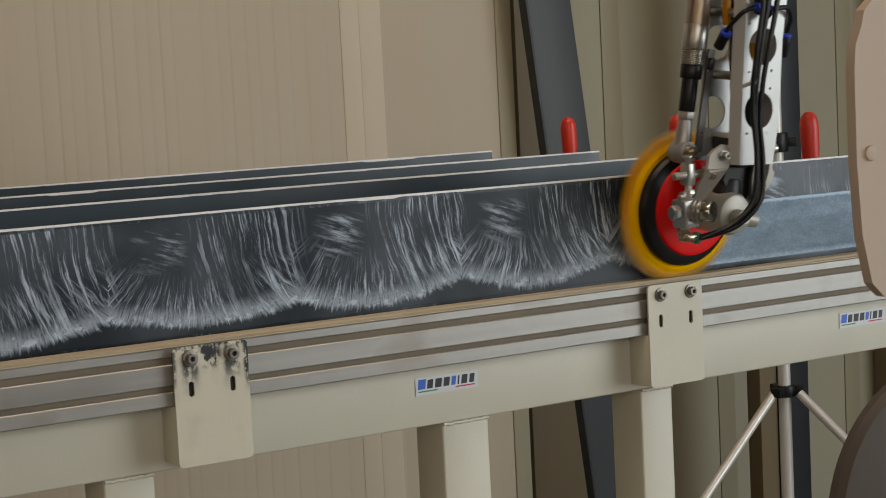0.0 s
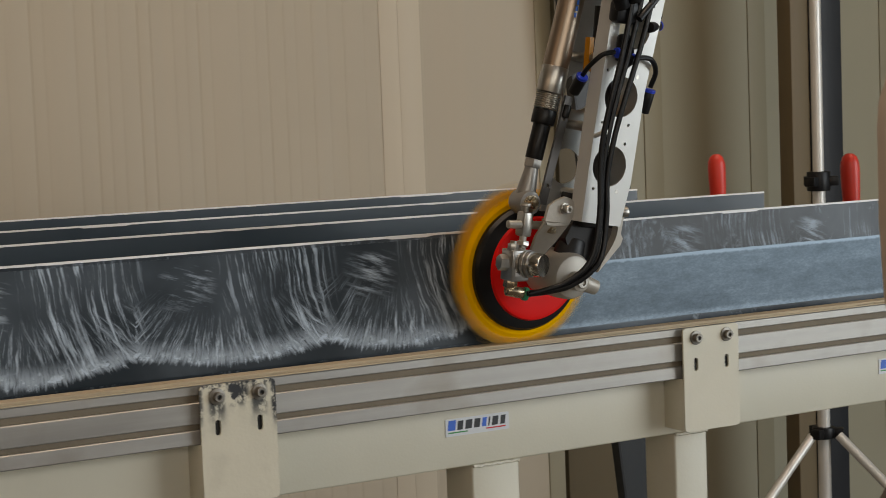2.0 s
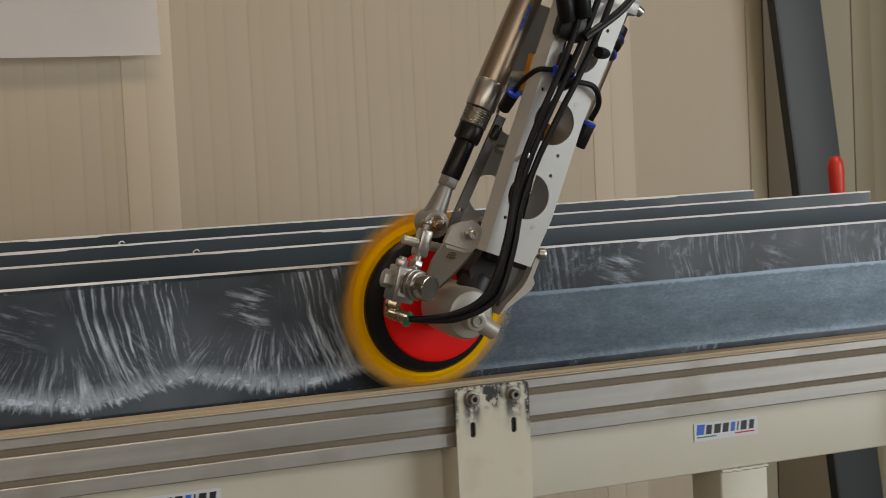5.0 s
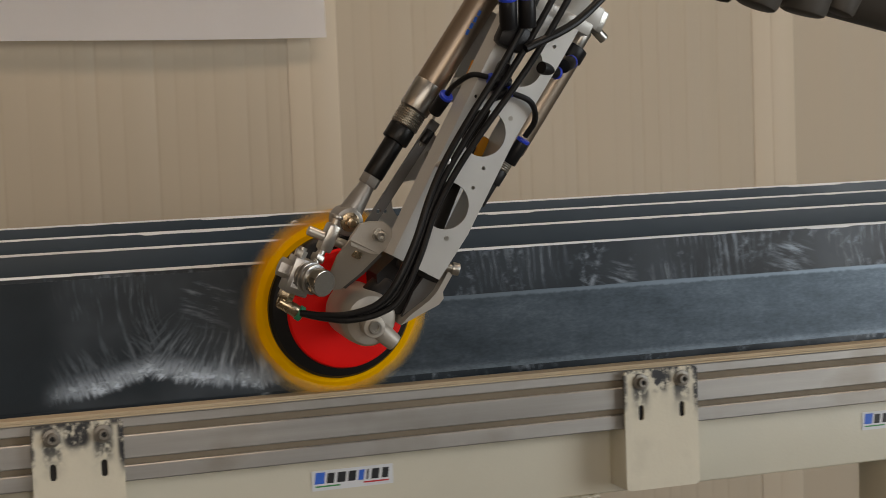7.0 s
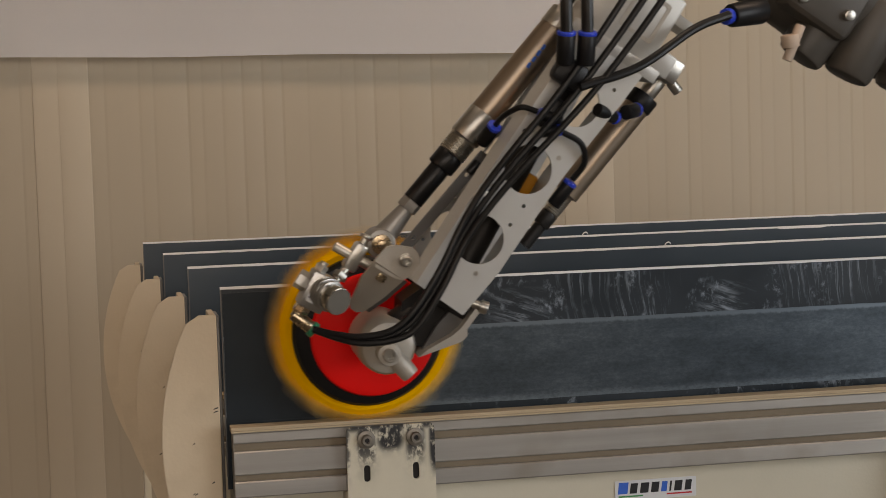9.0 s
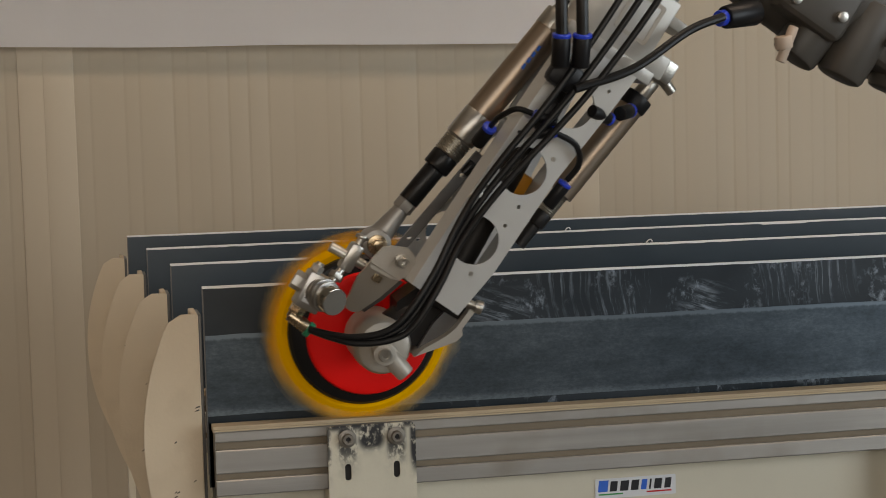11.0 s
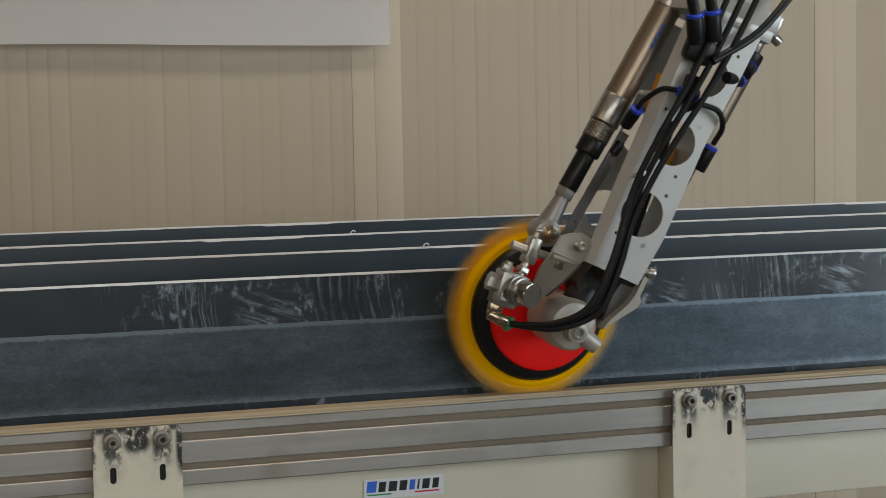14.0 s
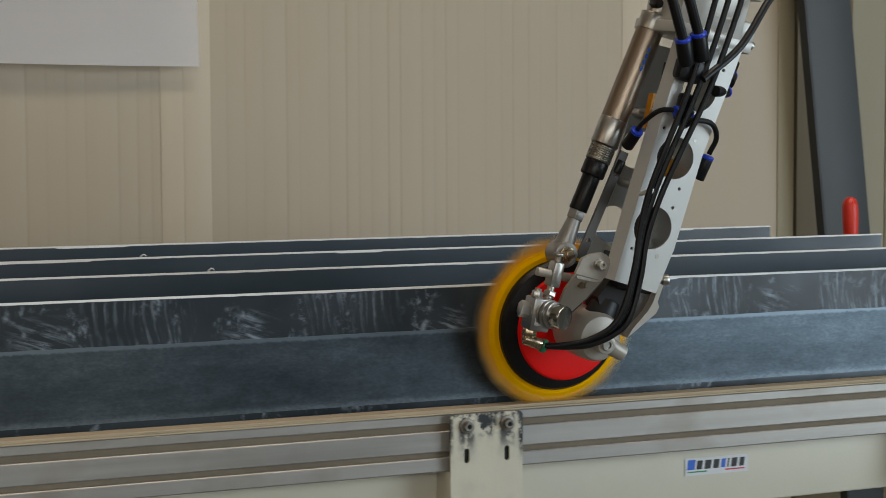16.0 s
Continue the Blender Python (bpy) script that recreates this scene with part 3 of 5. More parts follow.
def bench(y, legs, shift):
    """Cream square tube frame that carries a rail."""
    t = thing("tube_frame", "cream-painted welded steel tube frame under the rail", "frame", "tube frames")
    bm = bmesh.new()
    box(bm, (LEFT + shift + 0.002, y, 0.856), (RIGHT + shift + 0.35, y + 0.075, RAIL_LOW - 0.0004), 0.004, 3)
    part("beam", bm, CREAM, t)
    for x0, x1 in legs:
        bm = bmesh.new()
        box(bm, (x0, y + 0.001, -0.25), (x1, y + 0.074, 0.856), 0.004, 3)
        leg = part("leg", bm, CREAM, t)
        bm = bmesh.new()
        line = [(x0 + 0.001 + (x1 - x0 - 0.002) * k / 14, y - 0.0005 + 0.0006 * (k % 2), 0.8545 + 0.0008 * math.sin(k * 2.1)) for k in range(15)]
        hose(bm, line, 0.0024, 6, 2)
        part("weld_bead", bm, CREAM, leg)
    for x0 in (LEFT + 0.2, RIGHT - 0.1):
        bm = bmesh.new()
        box(bm, (x0, y + 0.075, 0.862), (x0 + 0.05, y + 0.26, 0.912), 0.004)
        part("cross_tie", bm, CREAM, t)
    return t


def cap_screw(bm_head, bm_washer, bm_hex, x, y, z, r=0.0062):
    rod(bm_washer, (x, y, z), (x, y - 0.0022, z), r * 1.62, n=28, bevel=0.0004)
    lathe(bm_head, [(0.0, 0.0), (r, 0.0), (r, 0.0062), (r * 0.9, 0.0072), (r * 0.5, 0.0072), (r * 0.5, 0.003), (0.0, 0.003)],
          Matrix.Translation((x, y - 0.0022, z)) @ Matrix.Rotation(radians(90), 4, "X"), 24)
    rod(bm_hex, (x, y - 0.0055, z), (x, y - 0.0058, z), r * 0.48, n=6)


def bracket(x, y, grime):
    """Cream cover bracket with two cap screws and two slots."""
    t = thing("clamp_bracket", ("cream steel bracket with chipped paint and black grime round its screws" if grime else "cream steel bracket with two cap screws and two slots"),
              "bracket", "brackets along the rail", at=(x, y, 0))
    z0, z1, w = 0.867, 1.0145, 0.099
    bm = bmesh.new()
    plate(bm, rounded(0, z0, w, z1, 0.006), [slot(0.022, 0.962, 0.0072, 0.019), slot(0.077, 0.962, 0.0072, 0.019)], -0.003, 0.0)
    part("face_plate", bm, GRIMY if grime else CREAM, t)
    bm = bmesh.new()
    box(bm, (0.0006, 0.0, z0 + 0.001), (0.0046, 0.0455, 0.942), 0.001)
    part("side_return", bm, CHIPPED, t)
    bm = bmesh.new()
    box(bm, (w - 0.0046, 0.0, z0 + 0.001), (w - 0.0006, 0.0455, 0.942), 0.001)
    part("side_return", bm, CHIPPED, t)
    # near-black plate stands in for the shade behind the slots
    bm = bmesh.new()
    box(bm, (0.016, 0.0005, 0.95), (0.083, 0.002, 0.974))
    part("slot_backing", bm, DARK_STEEL_SHADE, t, "dark plate painting the shade behind the slots")
    for dx in (0.022, 0.077):
        h, wa, hx = bmesh.new(), bmesh.new(), bmesh.new()
        cap_screw(h, wa, hx, dx, -0.003, 1.0)
        s = part("cap_screw", h, GRIMY_ZINC, t, "grimy zinc-plated socket screw")
        part("washer", wa, GRIMY_ZINC, s)
        part("hex_socket", hx, GRIME, s)
    return t


def sticker(x, y):
    """Maker's sticker: plain bars in its colours."""
    t = thing("maker_sticker", "small white sticker with black, blue, green and red marks", "sticker", "stickers on the tube", at=(x, y, 0.923))
    w, h = 0.0995, 0.0235
    bm = bmesh.new()
    plate(bm, rounded(0, -h, w, 0, 0.001), [], -0.0008, 0.0)
    part("backing", bm, LABEL_WHITE, t)
    marks = [(0.003, 0.0165, INK_BLUE), (0.0175, 0.028, INK_BLACK), (0.030, 0.042, INK_BLACK), (0.0435, 0.0545, INK_BLACK), (0.056, 0.0645, INK_BLUE),
             (0.066, 0.070, INK_BLACK), (0.072, 0.083, INK_BLACK), (0.085, 0.0945, INK_BLACK)]
    for i, (a, b, m) in enumerate(marks):
        bm = bmesh.new()
        z1 = -0.002 if i == 0 else -0.0035
        sl = 0.0018
        out = [(a, -0.0155), (b - sl, -0.0155), (b, z1), (a + sl, z1)]
        plate(bm, out, [], -0.0011, -0.0008)
        part("mark", bm, m, t)
    for a, b, m in ((0.004, 0.034, INK_GREEN), (0.063, 0.094, INK_RED)):
        bm = bmesh.new()
        box(bm, (a, -0.0011, -0.0195), (b, -0.0008, -0.0178))
        part("underline", bm, m, t)
    return t


def sheet(y, front, left, right, high):
    """A standing steel sheet with a bare cut edge on top."""
    t = thing("steel_sheet", "dark grey primed steel sheet with dry dust marks, standing on edge" if front else "dark grey primed steel sheet standing on edge",
              "steel sheet", "sheets in the tables")
    bm = bmesh.new()
    n = 60
    def top(x):
        return high + 0.0007 * noise.noise((x * 2.3, y * 9, 0))
    prev = None
    th = 0.0045
    for k in range(n + 1):
        x = left + (right - left) * k / n
        ring_ = [bm.verts.new(p) for p in ((x, y, 0.9455), (x, y, top(x) - 0.0012), (x, y + th, top(x) - 0.0012), (x, y + th, 0.9455))]
        if prev:
            for j in range(4):
                bm.faces.new((prev[j], ring_[j], ring_[(j + 1) % 4], prev[(j + 1) % 4]))
        else:
            bm.faces.new(ring_)
        prev = ring_
    bm.faces.new(prev[::-1])
    body = part("sheet", bm, WIPED if front else PRIMER, t)
    # bare cut edges, slightly uneven, whitened to paint in the overhead reflection
    bm = bmesh.new()
    prev = None
    n = 240
    for k in range(n + 1):
        x = left - 0.0006 + (right - left + 0.0012) * k / n
        d = 0.0009 * (0.4 + abs(noise.noise((x * 26, y * 3, 2.0)))) + (0.0012 if noise.noise((x * 5.3, y * 7, 4.0)) > 0.38 else 0)
        z = top(x)
        r4 = [bm.verts.new(p) for p in ((x, y - 0.0003, z - 0.0020 - 1.2 * d), (x, y - 0.0003, z), (x, y + th + 0.0003, z), (x, y + th + 0.0003, z - 0.002))]
        if prev:
            for j in range(4):
                bm.faces.new((prev[j], r4[j], r4[(j + 1) % 4], prev[(j + 1) % 4]))
        else:
            bm.faces.new(r4)
        prev = r4
    bm.faces.new(prev[::-1])
    part("cut_edge", bm, CUT_EDGE, t, "bare cut edge whitened for its glint")
    # end edges stay dark grey, without the painted glint
    for x in (left, right):
        bm = bmesh.new()
        box(bm, (x - 0.0007, y - 0.0003, 0.96), (x + 0.0007, y + th + 0.0003, high - 0.003))
        part("end_edge", bm, GUN, t, "dull cut end edge")
    return t


def end_stop(y, left):
    """Cream end stop: a half-moon plate with a folded flange, at the sheet's end."""
    t = thing("end_stop", "cream-painted half-moon steel end stop beside the sheet", "end stop", "end stops of the tables", at=(left, y, 0))
    r, cx, cz = 0.309, 0.238, 1.0
    outer = [(-0.008, 1.143), (-0.026, 1.143)]
    for k in range(25):
        z = 1.134 - 0.328 * k / 24
        outer.append((min(-0.010, cx - math.sqrt(r * r - (z - cz) ** 2)), z))
    outer += [(-0.008, 0.80)]
    bm = bmesh.new()
    plate(bm, outer[::-1], [], -0.012, -0.008)
    part("half_moon_plate", bm, STOP_PAINT, t)
    bm = bmesh.new()
    box(bm, (-0.0135, -0.0085, 0.80), (-0.0065, 0.07, 1.142), 0.0012)
    part("flange", bm, STOP_PAINT, t)
    bm = bmesh.new()
    box(bm, (-0.0062, 0.0055, 0.80), (-0.0022, 0.07, 1.140), 0.0008)
    part("lining", bm, GUN, t, "dark grey lining strip")
    rnd = random.Random(int(y * 100))
    for k in range(7):
        bm = bmesh.new()
        x, z, w = rnd.uniform(-0.046, -0.012), rnd.uniform(0.93, 1.06), rnd.uniform(0.002, 0.007)
        plate(bm, [(x, z), (x + w, z + 0.0016), (x + w * 0.9, z + 0.0030), (x + w * 0.3, z + 0.0016)], [], -0.0123, -0.0121)
        part("scuff", bm, GRIME, t, "small black scuff")
    bm = bmesh.new()
    box(bm, (-0.0145, -0.007, -0.25), (-0.0035, 0.06, 0.799), 0.001)
    part("post", bm, CREAM, t)
    return t


def red_clamp(x, y):
    """Toggle clamp behind a sheet's far end: red grip on a steel lever."""
    t = thing("toggle_clamp", "toggle clamp with a red plastic grip behind the sheet", "clamp", "clamps behind the sheets", at=(x, y, 0))
    bm = bmesh.new()
    lathe(bm, [(0.0, 0.0), (0.0115, 0.0), (0.0128, 0.01), (0.0148, 0.05), (0.0155, 0.078), (0.0145, 0.090), (0.0115, 0.098), (0.006, 0.103), (0.0, 0.104)], Matrix.Translation((0, 0, 1.138)) @ Matrix.Rotation(radians(-2.0), 4, "Y"), 28)
    part("grip", bm, HANDLE_RED, t, "red plastic grip")
    bm = bmesh.new()
    box(bm, (-0.006, -0.002, 1.0), (0.006, 0.002, 1.16), 0.0008)
    part("lever", bm, STEEL, t)
    bm = bmesh.new()
    box(bm, (-0.02, -0.018, 0.945), (0.02, 0.018, 1.02), 0.002)
    part("base", bm, STEEL, t)
    return t


LEGS = ((-0.100, -0.034), (0.383, 0.458), (0.724, 0.783), (1.41, 1.48))
GRIPS = ((1.161, 0.137), (1.143, 0.448), (1.133, 0.765))
for i, y in enumerate(ROWS):
    shift = LEFTS[i] - LEFTS[0]
    rail(y, shift)
    ply(y, shift)
    bench(y, LEGS if i == 0 else ((-0.83 + shift, -0.76 + shift),), shift)
    end_stop(y, LEFTS[i])
    sheet(y, i == 0, LEFTS[i], RIGHTS[i], TOPS[i])
for x, y in GRIPS:
    red_clamp(x, y)
for x, g in ((-0.723, 1), (-0.0205, 2), (0.7055, 0)):
    bracket(x, 0.0, g)
for x in (-0.402, 0.343, 1.123):
    sticker(x, 0.0455)


def burr(x, row):
    y, z = ROWS[row], TOPS[row]
    bm = bmesh.new()
    hose(bm, [(x, y, z - 0.001), (x + 0.002, y - 0.001, z + 0.003), (x + 0.006, y - 0.001, z + 0.0045), (x + 0.009, y, z + 0.002)], 0.0009, 6, 4)
    part("burr", bm, CUT_EDGE, [o for o in bpy.data.objects if o.name.startswith("steel_sheet") and o.parent is None][row], "curled steel burr")


burr(-0.266, 2)
burr(-0.244, 1)

# ---- sanded band and the dust coat on the front sheet ----
def sanded_band():
    bm = bmesh.new()
    n, y = 160, ROWS[0]
    prev = None
    for k in range(n + 1):
        x = LEFTS[0] + 0.001 + (RIGHTS[0] - 0.002 - LEFTS[0]) * k / n
        z = 1.1165 + 0.0016 * noise.noise((x * 7, 0.0, 3.0)) + 0.0008 * noise.noise((x * 60, 0.0, 3.0))
        low = 1.0262 + 0.0009 * noise.noise((x * 11, 4.0, 3.0))
        pair = [bm.verts.new((x, y - 0.0004, low)), bm.verts.new((x, y - 0.0004, z)), bm.verts.new((x, y + 0.0002, z + 0.0004)), bm.verts.new((x, y + 0.0002, low))]
        if prev:
            for j in range(3):
                bm.faces.new((prev[j], pair[j], pair[j + 1], prev[j + 1]))
        prev = pair
    sheet_ob = [o for o in bpy.data.objects if o.name == "steel_sheet"][0]
    part("sanded_band", bm, SANDED, sheet_ob, "freshly sanded blue-grey band")


sanded_band()
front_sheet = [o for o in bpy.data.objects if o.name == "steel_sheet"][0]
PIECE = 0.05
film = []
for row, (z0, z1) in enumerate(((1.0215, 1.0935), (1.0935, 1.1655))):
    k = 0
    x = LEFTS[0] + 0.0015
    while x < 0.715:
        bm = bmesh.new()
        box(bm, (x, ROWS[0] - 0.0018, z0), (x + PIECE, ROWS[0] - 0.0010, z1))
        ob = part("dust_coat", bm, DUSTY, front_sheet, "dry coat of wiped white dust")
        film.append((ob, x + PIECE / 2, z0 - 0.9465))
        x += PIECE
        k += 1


# ---- things behind and beside the tables ----
def leaning_sheet():
    t = thing("leaning_sheet", "tall dark grey steel sheet leaning against the wall", "steel sheet")
    bm = bmesh.new()
    m = Matrix.Translation((1.916, 1.86, 0)) @ Matrix.Rotation(radians(-5.5), 4, "Y") @ Matrix.Rotation(radians(-1.5), 4, "X")
    box(bm, (0.06, 0, -0.235), (0.201, 0.03, 2.6), 0.002, 2, m)
    part("sheet", bm, POST_GREY, t)
    bm = bmesh.new()
    box(bm, (0.052, -0.002, -0.235), (0.0605, 0.032, 2.6), 0.001, 1, m)
    part("edge_strip", bm, POST_BLACK, t, "black edge strip")
    return t


def black_upright():
    t = thing("upright_post", "black steel upright with a brown side board before the wall", "post")
    bm = bmesh.new()
    box(bm, (2.722, 1.93, -0.25), (2.832, 2.03, 3.4), 0.003)
    part("post", bm, POST_BLACK, t)
    bm = bmesh.new()
    box(bm, (2.652, 1.95, -0.25), (2.7205, 2.01, 3.4), 0.003)
    part("side_board", bm, POST_BROWN, t)
    bm = bmesh.new()
    box(bm, (2.60, 1.86, -0.25), (2.90, 2.10, -0.238), 0.002)
    part("foot_plate", bm, POST_BLACK, t)
    return t


def light_stand():
    """Three-legged stand with a pale tube and black collars."""
    t = thing("tripod_stand", "pale metal tripod stand with black collars and open legs", "stand", at=(2.246, 1.4, 0))
    bm = bmesh.new()
    rod(bm, (0, 0, -0.16), (0, 0, 1.12), 0.0165, n=20)
    part("lower_tube", bm, WHITE_TUBE, t)
    bm = bmesh.new()
    rod(bm, (0, 0, 1.1), (0, 0, 2.3), 0.0145, n=20)
    part("upper_tube", bm, WHITE_TUBE, t)
    for z, h in ((1.10, 0.05), (0.459, 0.03)):
        bm = bmesh.new()
        rod(bm, (0, 0, z), (0, 0, z + h), 0.03, n=20, bevel=0.003)
        for a in (200, 320, 80):
            c, s = math.cos(radians(a)), math.sin(radians(a))
            box(bm, (-0.014, -0.014, -0.012), (0.014, 0.014, 0.012), 0.002, 2, Matrix.Translation((0.036 * c, 0.036 * s, z + h / 2)) @ Matrix.Rotation(radians(a), 4, "Z"))
        part("collar", bm, BLACK_PLASTIC, t, "black plastic collar")
    for a in (181, 296, 48):
        c, s = math.cos(radians(a)), math.sin(radians(a))
        bm = bmesh.new()
        rod(bm, (0.04 * c, 0.04 * s, 0.469), (0.78 * c, 0.78 * s, -0.23), 0.012, n=14)
        leg = part("leg", bm, WHITE_TUBE, t)
        bm = bmesh.new()
        rod(bm, (0.765 * c, 0.765 * s, -0.217), (0.795 * c, 0.795 * s, -0.25), 0.016, n=14)
        part("rubber_foot", bm, BLACK, leg)
    return t


def paper_banner():
    bm = bmesh.new()
    n = 40
    prev = None
    y = 1.985
    for k in range(n + 1):
        x = -3.3 + (0.166 + 3.3) * k / n
        w = 0.004 * math.sin(x * 5.1) + 0.006 * noise.noise((x * 2.2, 0.5, 0))
        zb = 1.525 + 0.003 * noise.noise((x * 3.0, 3.0, 0)) + 0.012 * max(0, (0.0 - x) / 1.2)
        col = [bm.verts.new((x, y - 0.008 + w * (1 - j / 8) - 0.045 * (1 - j / 8) ** 2 - 0.004 * noise.noise((x * 4.0, j * 0.5, 2.0)), zb + j * 0.15)) for j in range(9)]
        if prev:
            for j in range(8):
                bm.faces.new((prev[j], col[j], col[j + 1], prev[j + 1]))
        prev = col
    bmesh.ops.solidify(bm, geom=bm.faces[:], thickness=0.0008)
    ob = part("paper_sheet", bm, PAPER)
    return tagged(ob, "large blank white paper sheet hung on the wall", "paper")


def side_cover():
    """Beige machine cover with a stepped top edge, close to the camera."""
    t = thing("machine_cover", "matt beige machine cover with rounded stepped edge", "cover")
    y = -1.3
    out = [(0.04, 1.352), (-0.144, 1.3485), (-0.164, 1.3450), (-0.1712, 1.3390), (-0.1735, 1.3310), (-0.1778, 1.3220), (-0.1790, 1.3100), (-0.1790, 1.265), (-0.1765, 1.228), (-0.1705, 1.2035), (-0.1625, 1.1960), (-0.148, 1.1930), (0.04, 1.190)]
    bm = bmesh.new()
    plate(bm, out[::-1], [], y, y + 0.006)
    bmesh.ops.bevel(bm, geom=[e for e in bm.edges if all(abs(v.co.y - y) < 1e-6 for v in e.verts) and len(e.link_faces) == 2 and e.calc_face_angle(0) > 1.0], offset=0.003, segments=3, profile=0.5, affect="EDGES")
    part("shell", bm, COVER, t)
    bm = bmesh.new()
    rod(bm, (-0.170, y - 0.0015, 1.2685), (-0.170, y + 0.001, 1.2685), 0.0038, n=16, bevel=0.0005)
    part("plug", bm, COVER, t)
    bm = bmesh.new()
    plate(bm, rounded(-0.1485, 1.2570, -0.110, 1.2950, 0.002), [], y - 0.0006, y)
    part("warning_sticker", bm, ORANGE, t, "yellow sticker")
    bm = bmesh.new()
    box(bm, (-0.085, y + 0.006, -0.25), (-0.03, y + 0.046, 1.33), 0.006)
    part("pedestal", bm, BROWN_CAST, t)
    bm = bmesh.new()
    lathe(bm, [(0.0, -0.008), (0.072, -0.008), (0.0765, -0.006), (0.0780, 0.0), (0.0765, 0.005), (0.072, 0.007), (0.0, 0.007)], Matrix.Translation((-0.124, y, 1.081)) @ Matrix.Rotation(radians(90), 4, "X"), 64)
    part("rounded_housing", bm, BROWN_CAST, t, "dark brown rounded housing")
    return t


leaning_sheet()
black_upright()
light_stand()
paper_banner()
side_cover()

# ---- the sanding tool on its robot wrist: x across, z along the arm, y away from the camera ----
def lean(x0, z0, x1, z1, w):
    """A strip outline along a slanted line."""
    d = Vector((x1 - x0, z1 - z0)).normalized()
    n = Vector((d.y, -d.x)) * w / 2
    return [(x0 + n.x, z0 + n.y), (x1 + n.x, z1 + n.y), (x1 - n.x, z1 - n.y), (x0 - n.x, z0 - n.y)]


def sanding_tool():
    t = thing("sanding_tool", "robot sanding head with grey plates, cylinders, hoses and yellow disc", "sanding tool")
    # arm: front plate with round windows, folded flanges, rear plate
    tilt = -0.06
    def sk(x, z):
        return (x + tilt * (z - 0.08), z)
    right_edge = [(0.0425, 0.0725), (0.0512, 0.128), (0.0555, 0.24), (0.0665, 0.33), (0.0710, 0.372)]
    left_edge = [(-0.0165, 0.076), (-0.0140, 0.18), (-0.0095, 0.30), (-0.0060, 0.372)]
    holes = [circle(0.0155, 0.1462, 0.0252), circle(0.0205, 0.2312, 0.0248), circle(0.0285, 0.3130, 0.0232)]
    small = [(-0.005, 0.1173), (0.0308, 0.1153), (0.0348, 0.1748), (0.0366, 0.1980), (0.0413, 0.2573), (-0.004, 0.262), (-0.003, 0.1985), (0.0535, 0.345)]
    holes += [circle(a, b, 0.0021, 10) for a, b in small]
    bm = bmesh.new()
    plate(bm, right_edge + left_edge[::-1], holes, -0.147, -0.144)
    arm = part("front_plate", bm, ANODISED, t, "grey anodised plate with round windows")
    for a, b in (small[1], small[4]):
        bm = bmesh.new()
        rod(bm, (a, -0.1475, b), (a, -0.143, b), 0.0026, n=12)
        part("rivet", bm, STEEL, arm)
    # left flange folds outwards, right flange straight back
    bm = bmesh.new()
    loops = [[bm.verts.new((x + dx, y, z)) for dx, y in ((0.0, -0.147), (0.003, -0.144), (-0.004, -0.129), (-0.007, -0.131))] for x, z in left_edge]
    for low, high in zip(loops, loops[1:]):
        for k in range(4):
            bm.faces.new((low[k], low[(k + 1) % 4], high[(k + 1) % 4], high[k]))
    bm.faces.new(loops[0])
    bm.faces.new(loops[-1][::-1])
    part("side_flange", bm, ANODISED, t)
    bm = bmesh.new()
    plate(bm, [(x - 0.0028, z) for x, z in right_edge] + right_edge[::-1], [], -0.144, -0.088)
    part("side_flange", bm, ANODISED, t)
    bm = bmesh.new()
    back = [(-0.020, 0.078), (0.062, 0.080), sk(0.066, 0.2), sk(0.066, 0.36), (-0.002, 0.36), (-0.004, 0.25), (-0.010, 0.16)]
    plate(bm, back, [circle(0.010, 0.137, 0.0225), circle(0.017, 0.232, 0.0235)] + [circle(*q, 0.002, 10) for q in ((-0.007, 0.171), (-0.012, 0.115), (0.046, 0.11), (0.045, 0.18))], -0.062, -0.059)
    rear = part("rear_plate", bm, ANODISED, t)
    for z in (0.105, 0.19, 0.275):
        bm = bmesh.new()
        x, _ = sk(0.014, z)
        rod(bm, (x, -0.144, z), (x, -0.062, z), 0.006, n=16)
        part("spacer", bm, STEEL, rear)
    # slim rocker link by the left cylinder
    bm = bmesh.new()
    plate(bm, lean(-0.030, 0.088, -0.008, 0.225, 0.011), [circle(-0.026, 0.112, 0.0025, 12), circle(-0.013, 0.196, 0.0025, 12)], -0.080, -0.076)
    part("rocker_link", bm, GUN, t)
    bm = bmesh.new()
    rod(bm, (-0.012, -0.079, 0.198), (-0.009, -0.079, 0.214), 0.0055, n=16, bevel=0.001)
    part("link_stop", bm, BLACK, t)
    # dark inner mechanism seen between the plates
    bm = bmesh.new()
    box(bm, (0.006, -0.118, 0.066), (0.056, -0.064, 0.108), 0.004)
    rod(bm, (0.03, -0.098, 0.10), (0.018, -0.098, 0.34), 0.014, n=20)
    part("inner_drive", bm, DARK_STEEL_SHADE, t, "dark drive shaft between the plates")
    bm = bmesh.new()
    q = lean(0.0, 0.258, -0.002, 0.30, 0.006)
    plate(bm, q, [], -0.104, -0.094)
    part("amber_block", bm, ORANGE, t, "amber plastic block")
    bm = bmesh.new()
    box(bm, (0.026, -0.1, 0.205), (0.05, -0.072, 0.232), 0.003)
    part("amber_block", bm, ORANGE, t, "amber plastic block")

    # fork from the arm down to the gear head
    bm = bmesh.new()
    left = [(-0.062, 0.074), (-0.0585, 0.092), (-0.050, 0.0985), (-0.0360, 0.1042), (-0.0285, 0.1028), (-0.0232, 0.0985), (-0.0208, 0.0930), (-0.0212, 0.0805), (-0.0262, 0.0715), (-0.034, 0.0685), (-0.058, 0.0680)]
